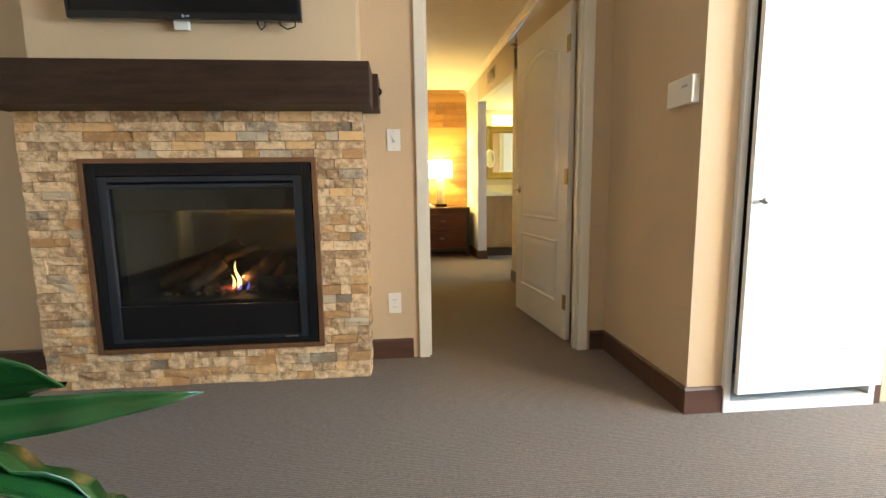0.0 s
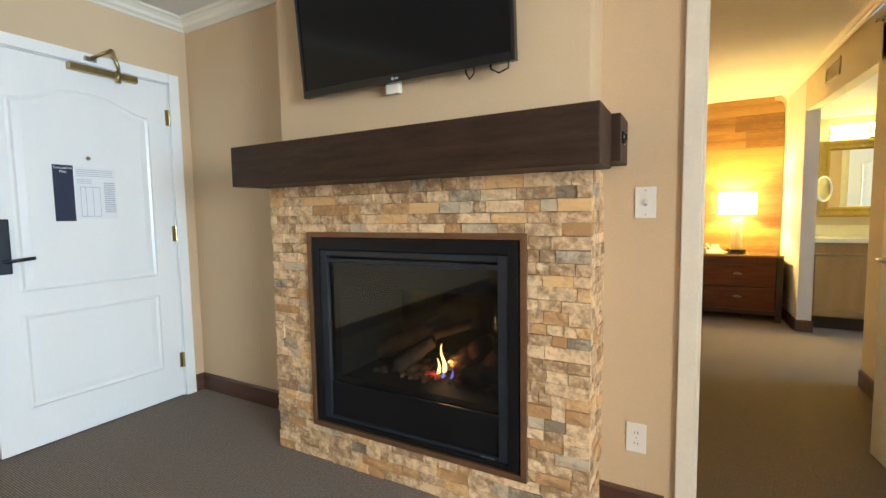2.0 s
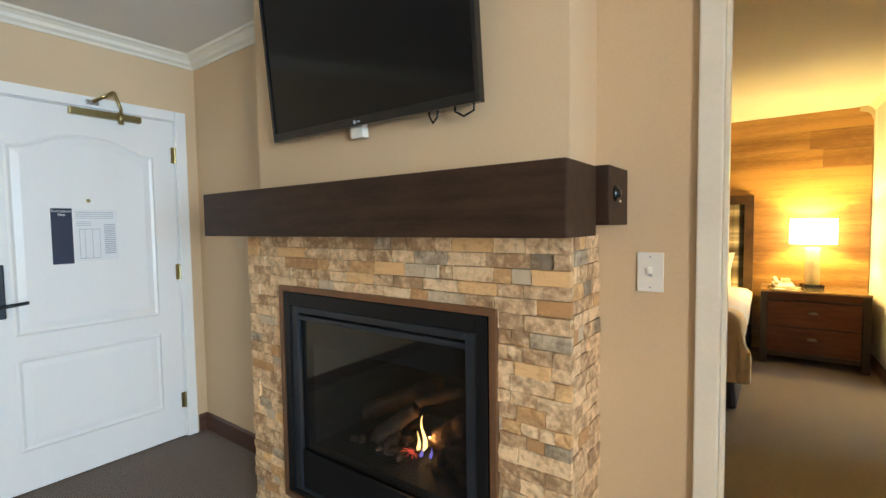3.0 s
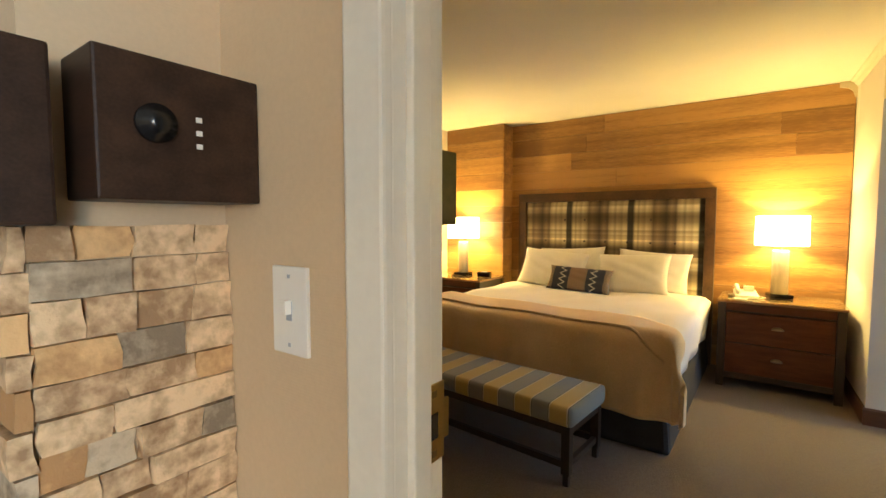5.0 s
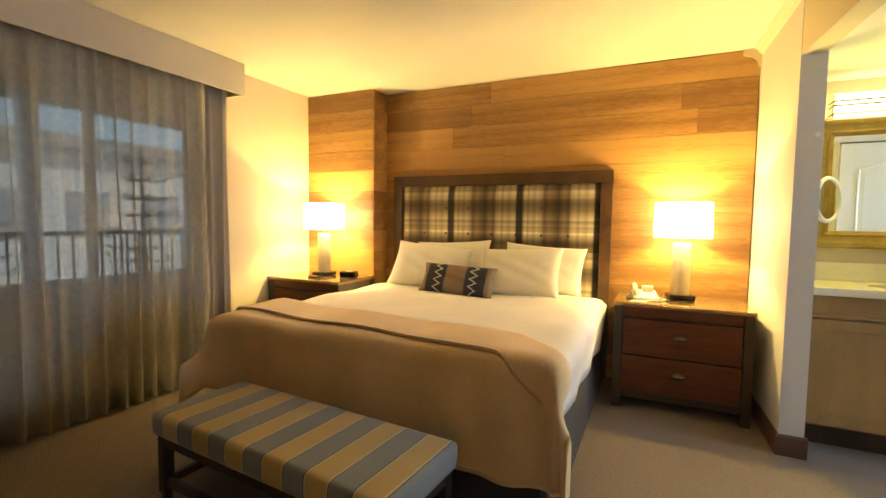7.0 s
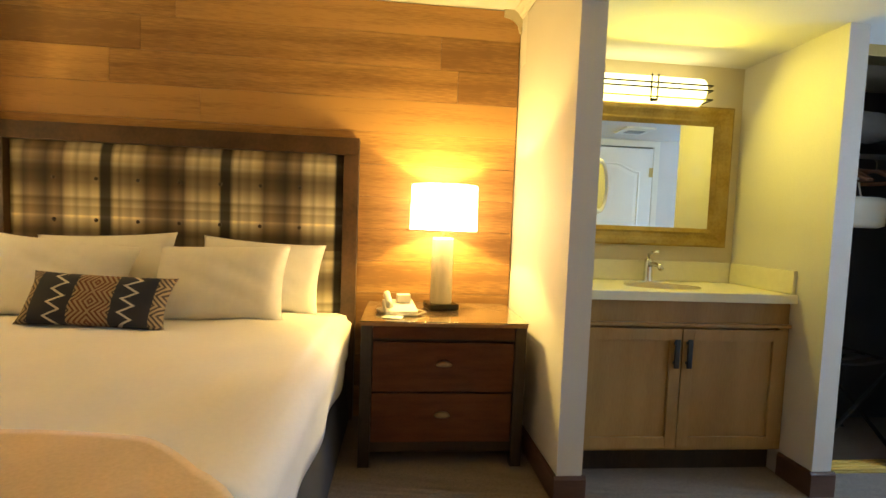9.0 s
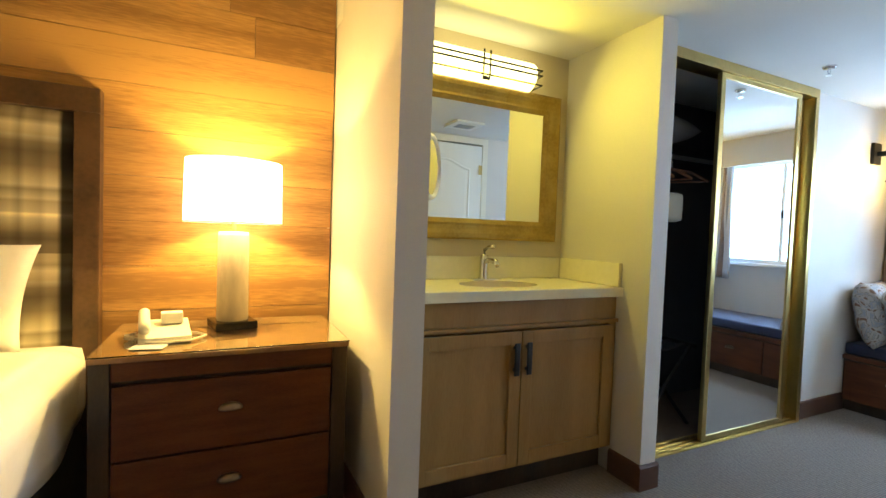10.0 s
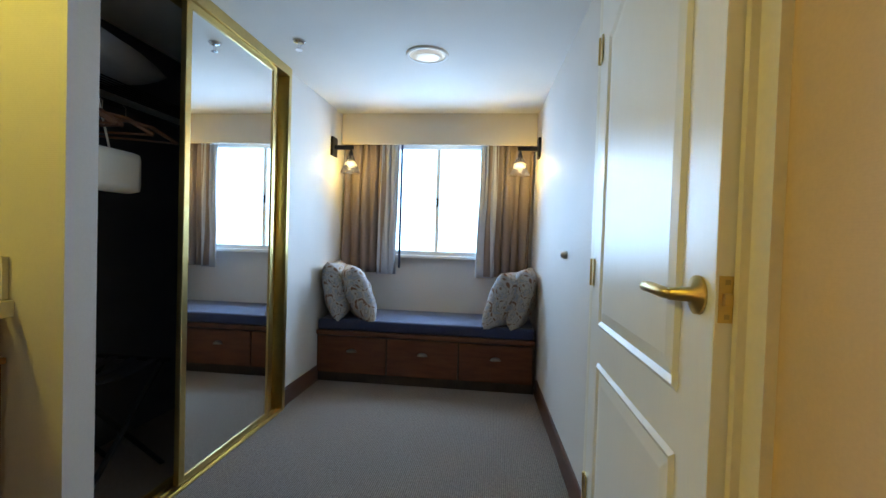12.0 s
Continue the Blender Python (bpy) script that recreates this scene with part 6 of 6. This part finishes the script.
for x, t_ in ((2.82, 8), (2.90, -6), (3.0, 12), (3.12, 30)):
    hanger(x, t_)
bx = thing("garment_bag", pose(2.93, 6.74, 1.27), "white plastic laundry bag hanging in the closet", "bag")
part("bag", boxm(-0.11, 0.12, -0.05, 0.04, -0.02, 0.15, bevel=0.03), M["plate"], bx, smooth=True)
part("strap", tube(bmesh.new(), [(0, 0, 0.15), (0, 0.06, 0.38)], 0.004, 6), M["plate"], bx)
lr = thing("luggage_rack", pose(3.0, 6.86, 0), "folding luggage rack with black straps standing in the closet", "luggage_rack")
for y in (-0.14, 0.14):
    part("frame_leg", tube(bmesh.new(), [(-0.25, y, 0), (0.22, y, 0.50)], 0.012, 8), M["black"], lr)
    part("frame_leg", tube(bmesh.new(), [(0.25, y + 0.02, 0), (-0.22, y + 0.02, 0.50)], 0.012, 8), M["black"], lr)
for x in (-0.22, 0.22):
    part("top_bar", tube(bmesh.new(), [(x, -0.17, 0.50), (x, 0.19, 0.50)], 0.012, 8), M["black"], lr)
for y in (-0.10, 0.0, 0.10):
    part("strap", sheet(bmesh.new(), 8, 1, lambda u, v, y=y: (-0.22 + 0.44 * u, y - 0.02 + 0.04 * v, 0.505 - 0.03 * math.sin(math.pi * u))), M["skirt"], lr, thick=0.003)

# ---- hall ----
dm = thing("ceiling_light", pose(3.80, 5.615, CH), "round recessed ceiling light with prismatic lens, switched on dimly", "light")
part("trim_ring", lathe(bmesh.new(), [(0.118, 0), (0.116, -0.008), (0.098, -0.010), (0.096, 0.0)], cap=False, seg=40), M["white"], dm, smooth=True)
part("lens", lathe(bmesh.new(), [(0.097, -0.005), (0.08, -0.014), (0.04, -0.019), (0.0, -0.020)], cap=False, seg=40), M["lens"], dm, smooth=True)
for k in range(9):
    part("lens_rib", tube(bmesh.new(), [(-0.07 + k * 0.0175, -math.sqrt(max(0, 0.085 ** 2 - (-0.07 + k * 0.0175) ** 2)), -0.016), (-0.07 + k * 0.0175, math.sqrt(max(0, 0.085 ** 2 - (-0.07 + k * 0.0175) ** 2)), -0.016)], 0.002, 5), M["white"], dm)
sp = thing("ceiling_sprinkler", pose(3.60, 6.27, CH), "chrome pendent sprinkler on the hall ceiling", "sprinkler")
part("escutcheon", lathe(bmesh.new(), [(0.0, 0), (0.034, 0), (0.028, -0.010), (0.012, -0.014), (0.0, -0.014)], cap=False, seg=20), M["chrome"], sp, smooth=True)
part("frame", tube(tube(bmesh.new(), [(-0.009, 0, -0.012), (-0.013, 0, -0.03), (0, 0, -0.045)], 0.003, 6), [(0.009, 0, -0.012), (0.013, 0, -0.03), (0, 0, -0.045)], 0.003, 6), M["chrome"], sp)
part("deflector", lathe(bmesh.new(), [(0.0, -0.045), (0.018, -0.047), (0.018, -0.049), (0, -0.049)], cap=False, seg=16), M["chrome"], sp)
ev = thing("exhaust_vent", pose(2.55, 5.25, CH), "square ceiling exhaust vent with slotted centre", "vent")
part("plate", boxm(-0.14, 0.14, -0.14, 0.14, -0.02, 0, bevel=0.008), M["white"], ev)
for k in range(5):
    part("slat", boxm(-0.08, 0.08, -0.06 + k * 0.026, -0.05 + k * 0.026, -0.026, -0.02), M["greyink"], ev)

# bathroom door, ajar
hx_, hy_ = south(2.975, 0.02)
ba = door_leaf("bathroom_door", pose(2.975, 4.833, 0, 0, 0, 180.0), 0.912, 2.03, "white painted two-panel arched bathroom door, slightly ajar", mid=0.765, stile=0.13)
for z in (0.22, 1.0, 1.79):
    hinge(ba, 0.0, -0.022, z, "gold")
bm = bmesh.new()
lathe(bm, [(0.0, 0), (0.034, 0), (0.034, 0.006), (0.013, 0.014), (0.011, 0.05), (0.0, 0.05)], cap=False)
bmesh.ops.rotate(bm, verts=bm.verts, cent=(0, 0, 0), matrix=Matrix.Rotation(radians(90), 3, "X"))
bmesh.ops.translate(bm, verts=bm.verts, vec=(0.852, -0.018, 1.02))
part("rose", bm, M["gold"], ba, "polished brass lever rose", smooth=True)
part("lever", tube(bmesh.new(), [(0.852, -0.06, 1.02), (0.825, -0.068, 1.02), (0.755, -0.068, 1.022), (0.715, -0.064, 1.02)], 0.011, 10), M["gold"], ba, "polished brass door lever", smooth=True)
lp_ = part("latch_plate", boxm(0.9115, 0.9135, -0.013, 0.013, 0.982, 1.058), M["gold"], ba, "polished brass latch plate")
for z in (0.992, 1.048):
    part("screw", boxm(0.9134, 0.9142, -0.004, 0.004, z - 0.004, z + 0.004), M["brass"], lp_)
part("latch_bolt", boxm(0.912, 0.922, -0.008, 0.006, 1.01, 1.03, bevel=0.002), M["gold"], ba)
dc = setting("door_2", bmesh.new(), M["trim"], "cream painted door casing")
def sbox(x0, x1, o0, o1, z0, z1):
    a, b, c, d = south(x0, o0), south(x1, o0), south(x1, o1), south(x0, o1)
    return prism(bmesh.new(), [a, b, c, d], "z", z0, z1)
part("jamb_casing", sbox(1.998, 2.058, 0, 0.018, 0, 2.11), M["trim"], dc)
part("jamb_casing", sbox(2.99, 3.05, 0, 0.018, 0, 2.11), M["trim"], dc)
part("head_casing", sbox(2.058, 2.99, 0, 0.018, 2.05, 2.11), M["trim"], dc)
part("jamb", sbox(2.046, 2.0605, -0.12, 0.032, 0, 2.05), M["trim"], dc)
part("jamb", sbox(2.985, 2.995, -0.12, 0.004, 0, 2.05), M["trim"], dc)
dsb = thing("door_bumper", pose(3.62, south(3.62)[1], 1.04), "small round chrome wall bumper", "bumper")
bm = bmesh.new()
lathe(bm, [(0.0, 0), (0.02, 0), (0.02, 0.01), (0.012, 0.03), (0, 0.032)], cap=False, seg=14)
bmesh.ops.rotate(bm, verts=bm.verts, cent=(0, 0, 0), matrix=Matrix.Rotation(radians(-90), 3, "X"))
part("cap", bm, M["nickel"], dsb, smooth=True)

# window seat
WX = 4.555
ws = thing("window_seat", pose(WX, 4.898, 0), "built-in cherry window seat with three drawers", "window_seat")
WL = 6.518 - 4.898
part("plinth", boxm(0.03, 0.58, 0, WL, 0, 0.06), M["espresso"], ws)
# dark colour behind the drawers imitates the shade in their gaps
part("carcass", boxm(0.015, 0.595, 0, WL, 0.06, 0.36), M["espresso"], ws)
part("top_ledge", boxm(-0.012, 0.595, 0, WL, 0.36, 0.392, bevel=0.006), M["cherry"], ws)
for k in range(3):
    y0 = 0.012 + k * (WL - 0.016) / 3
    dr = part("drawer", boxm(0.0, 0.016, y0 + 0.004, y0 + (WL - 0.03) / 3 - 0.002, 0.075, 0.347, bevel=0.003), M["cherry"], ws)
    bm = bmesh.new()
    yc = y0 + (WL - 0.03) / 6
    sheet(bm, 14, 6, lambda u, v, yc=yc: (-0.026 * math.sin(math.pi * 0.5 * v) * math.sin(math.pi * u) - 0.001, yc + 0.038 * math.cos(math.pi * u), 0.235 + 0.024 * math.cos(math.pi * 0.5 * v) * math.sin(math.pi * u)))
    part("cup_pull", bm, M["pewter"], dr, "dark pewter cup pull", smooth=True, thick=0.002)
cu_ = tagged(part("seat_cushion", local(pose(WX, 4.898, 0), boxm(0.0, 0.585, 0.005, WL - 0.005, 0.393, 0.475, bevel=0.018)), M["seatblue"], None, smooth=True), "navy pinstriped window seat cushion", "cushion")
for k, (x, y, z, rz, rx, w) in enumerate(((4.74, 6.42, 0.685, 8, -12, 0.43), (4.72, 6.27, 0.665, 30, -22, 0.44), (4.72, 5.09, 0.66, -30, 20, 0.44), (4.75, 4.99, 0.68, -10, 12, 0.43))):
    pillow("throw_pillow", pose(x, y, z, 0, 0, rz) @ pose(0, 0, 0, rx, 0, 0), w + 0.03, w + 0.02, 0.20, M["floral"], "throw pillow with brown and blue floral print" + (", leaning at the wall" if k in (0, 3) else ", propped in front"), seed=20 + k)

w2 = setting("window_2", bmesh.new(), M["white"], "white framed sliding window, bright sky outside")
for b in ((5.19, 5.25, 5.20, 5.235, 0.955, 1.91), (5.19, 5.25, 6.085, 6.12, 0.955, 1.91), (5.19, 5.25, 5.235, 6.085, 0.955, 0.99), (5.19, 5.25, 5.235, 6.085, 1.875, 1.91), (5.20, 5.24, 5.70, 5.73, 0.99, 1.875)):
    part("window_frame", boxm(*b, bevel=0.003), M["white"], w2)
for a, b in ((5.235, 5.70), (5.73, 6.085)):
    g = part("pane", boxm(5.218, 5.222, a, b, 0.99, 1.875), M["glass"], w2)
    g.visible_shadow = False
part("window_sill", boxm(5.10, 5.19, 5.17, 6.15, 0.93, 0.955, bevel=0.004), M["white"], w2)
part("latch", boxm(5.19, 5.205, 5.71, 5.723, 1.38, 1.45), M["plasticblack"], w2)
M["drapehall"] = mat("brown_drape", (0.20, 0.155, 0.135), 0.9, var=0.12, scale=4, fine=200, bump=0.2, stretch=(1, 1, 0.3))
curtain("curtain", "y", 6.10, 6.50, 5.06, 0.80, 1.93, M["drapehall"], "short taupe curtain with blue lining beside the hall window", 5, 0.03, 12)
curtain("curtain", "y", 4.92, 5.28, 5.06, 0.80, 1.93, M["drapehall"], "short taupe curtain at the other side of the hall window", 5, 0.03, 13)
vh = thing("valance", pose(4.985, 5.7, 1.87), "beige upholstered box valance over the hall window", "valance")
part("front_board", boxm(-0.015, 0.015, -0.80, 0.806, 0, CH - 1.872, bevel=0.002), M["valance"], vh)
M["lining"] = mat("pale_blue_lining", (0.40, 0.42, 0.47), 0.8, var=0.05, fine=150, bump=0.1)
M["navyedge"] = mat("navy_lining_edge", (0.02, 0.03, 0.07), 0.8, var=0.1, bump=0.1)
curtain("curtain_lining", "y", 6.03, 6.19, 5.045, 0.79, 1.93, M["lining"], "pale blue lining showing at the curtain's inner edge", 3, 0.016, 31)
curtain("curtain_lining", "y", 5.20, 5.35, 5.045, 0.79, 1.93, M["lining"], "pale blue lining showing at the other curtain's inner edge", 3, 0.016, 32)
part("navy_edge", boxm(5.09, 5.10, 6.008, 6.026, 0.84, 1.90), M["navyedge"], bpy.data.objects["curtain_lining"])


def sconce(m, s, label):
    th = thing("wall_sconce", m, label, "light", "sconces beside the window seat")
    part("backplate", boxm(-0.055, 0.055, -0.02 if s < 0 else 0, 0 if s < 0 else 0.02, -0.075, 0.075, bevel=0.003), M["black"], th)
    part("arm", boxm(-0.014, 0.014, min(0, s * 0.17), max(0, s * 0.17), -0.02, 0.012, bevel=0.003), M["black"], th)
    part("socket", lathe(bmesh.new(), [(0.016, -0.10), (0.02, -0.06), (0.008, -0.02)], 0, s * 0.15, 14), M["black"], th, smooth=True)
    g = part("glass_shade", lathe(bmesh.new(), [(0.02, -0.07), (0.03, -0.085), (0.045, -0.13), (0.075, -0.20), (0.078, -0.205)], 0, s * 0.15, 24, cap=False), M["ribglass"], th, "ribbed clear glass bell shade", smooth=True, thick=0.002)
    g.visible_shadow = False
    bm = bmesh.new()
    bmesh.ops.create_uvsphere(bm, u_segments=12, v_segments=8, radius=0.024)
    bmesh.ops.translate(bm, verts=bm.verts, vec=(0, s * 0.15, -0.145))
    b = part("bulb", bm, M["bulb"], th, smooth=True)
    b.visible_shadow = False


sconce(pose(4.80, 6.52, 1.81), -1, "black wall sconce with glass bell shade, lit, on the closet side")
sconce(pose(4.80, 4.888, 1.81), 1, "black wall sconce with glass bell shade, lit, on the door side")
lamp("sconce_light", "POINT", 11.0, TUNG, pose(4.80, 6.37, 1.66), 0.004)
lamp("sconce_light", "POINT", 11.0, TUNG, pose(4.80, 5.04, 1.66), 0.004)

# ---- outside ----
setting("ground", boxm(-300, 300, -300, 300, -3.3, -3.2), M["outdoor"], "pale ground far below")
bc = thing("balcony", pose(-3.6, 5.0, 0), "concrete balcony with black metal railing outside the bedroom window", "balcony")
part("deck", boxm(-0.9, 0.7, -2.2, 2.4, -0.15, -0.02), M["outdoor"], bc)
part("top_rail", boxm(-0.88, -0.84, -2.2, 2.4, 1.06, 1.10), M["steelbars"], bc)
part("bottom_rail", boxm(-0.88, -0.84, -2.2, 2.4, 0.08, 0.11), M["steelbars"], bc)
for k in range(38):
    part("baluster", boxm(-0.87, -0.85, -2.18 + 0.12 * k, -2.165 + 0.12 * k, 0.11, 1.06), M["steelbars"], bc)
part("ceiling", boxm(-1.0, 0.7, -2.2, 2.4, 2.3, 2.45), M["white"], bc)
for y in (-1.0, 0.35):
    part("post", boxm(-0.95, -0.83, y, y + 0.12, -0.02, 2.3), M["white"], bc, "white painted balcony post")
rt = random.Random(9)
for (x, y, h) in ((-5.7, 7.1, 5.35), (-6.6, 8.7, 5.1), (-7.4, 6.0, 4.9)):
    tr = thing("conifer_tree", pose(x, y, -3.2), "dark green conifer with layered branches beyond the balcony", "tree")
    part("trunk", tube(bmesh.new(), [(0, 0, 0), (0.03, 0, h * 0.5), (0, 0, h)], 0.10, 8, r2=0.012), M["bark"], tr)
    bm = bmesh.new()
    zc = h * 0.25
    while zc < h - 0.08:
        reach = 0.10 + 1.05 * (1 - zc / h) ** 0.8 * 1.5
        turn = rt.uniform(0, math.tau)
        for b in range(7):
            a = turn + b * math.tau / 7 + rt.uniform(-0.25, 0.25)
            L = reach * rt.uniform(0.7, 1.05)
            for k in range(13):
                u = (k + 1) / 13
                c = Vector((L * u * math.cos(a), L * u * math.sin(a), zc - 0.10 * L * math.sin(u * math.pi) + 0.10 * L * u * u))
                for side in (-1, 1):
                    d = Vector((math.cos(a + side * 0.8), math.sin(a + side * 0.8), rt.uniform(0.1, 0.5))) * rt.uniform(0.07, 0.13)
                    n = Vector((-d.y, d.x, 0)) * 0.16
                    bm.faces.new([bm.verts.new(p) for p in (c - n, c + d, c + n)])
        zc += rt.uniform(0.17, 0.24)
    part("crown", bm, M["foliage"], tr)
bh = thing("neighbouring_building", pose(-16, 7, -3.2), "pale building across the way with rows of windows", "building")
part("wall", boxm(-2, 0, -9, 9, 0, 6.5), M["white"], bh)
part("roof", boxm(-2.4, 0.4, -9.4, 9.4, 6.5, 6.9), M["outdoor"], bh)
for k in range(7):
    for z in (1.0, 3.8):
        part("window", boxm(0.0, 0.05, -8 + 2.4 * k, -6.8 + 2.4 * k, z, z + 1.4), M["greyink"], bh)
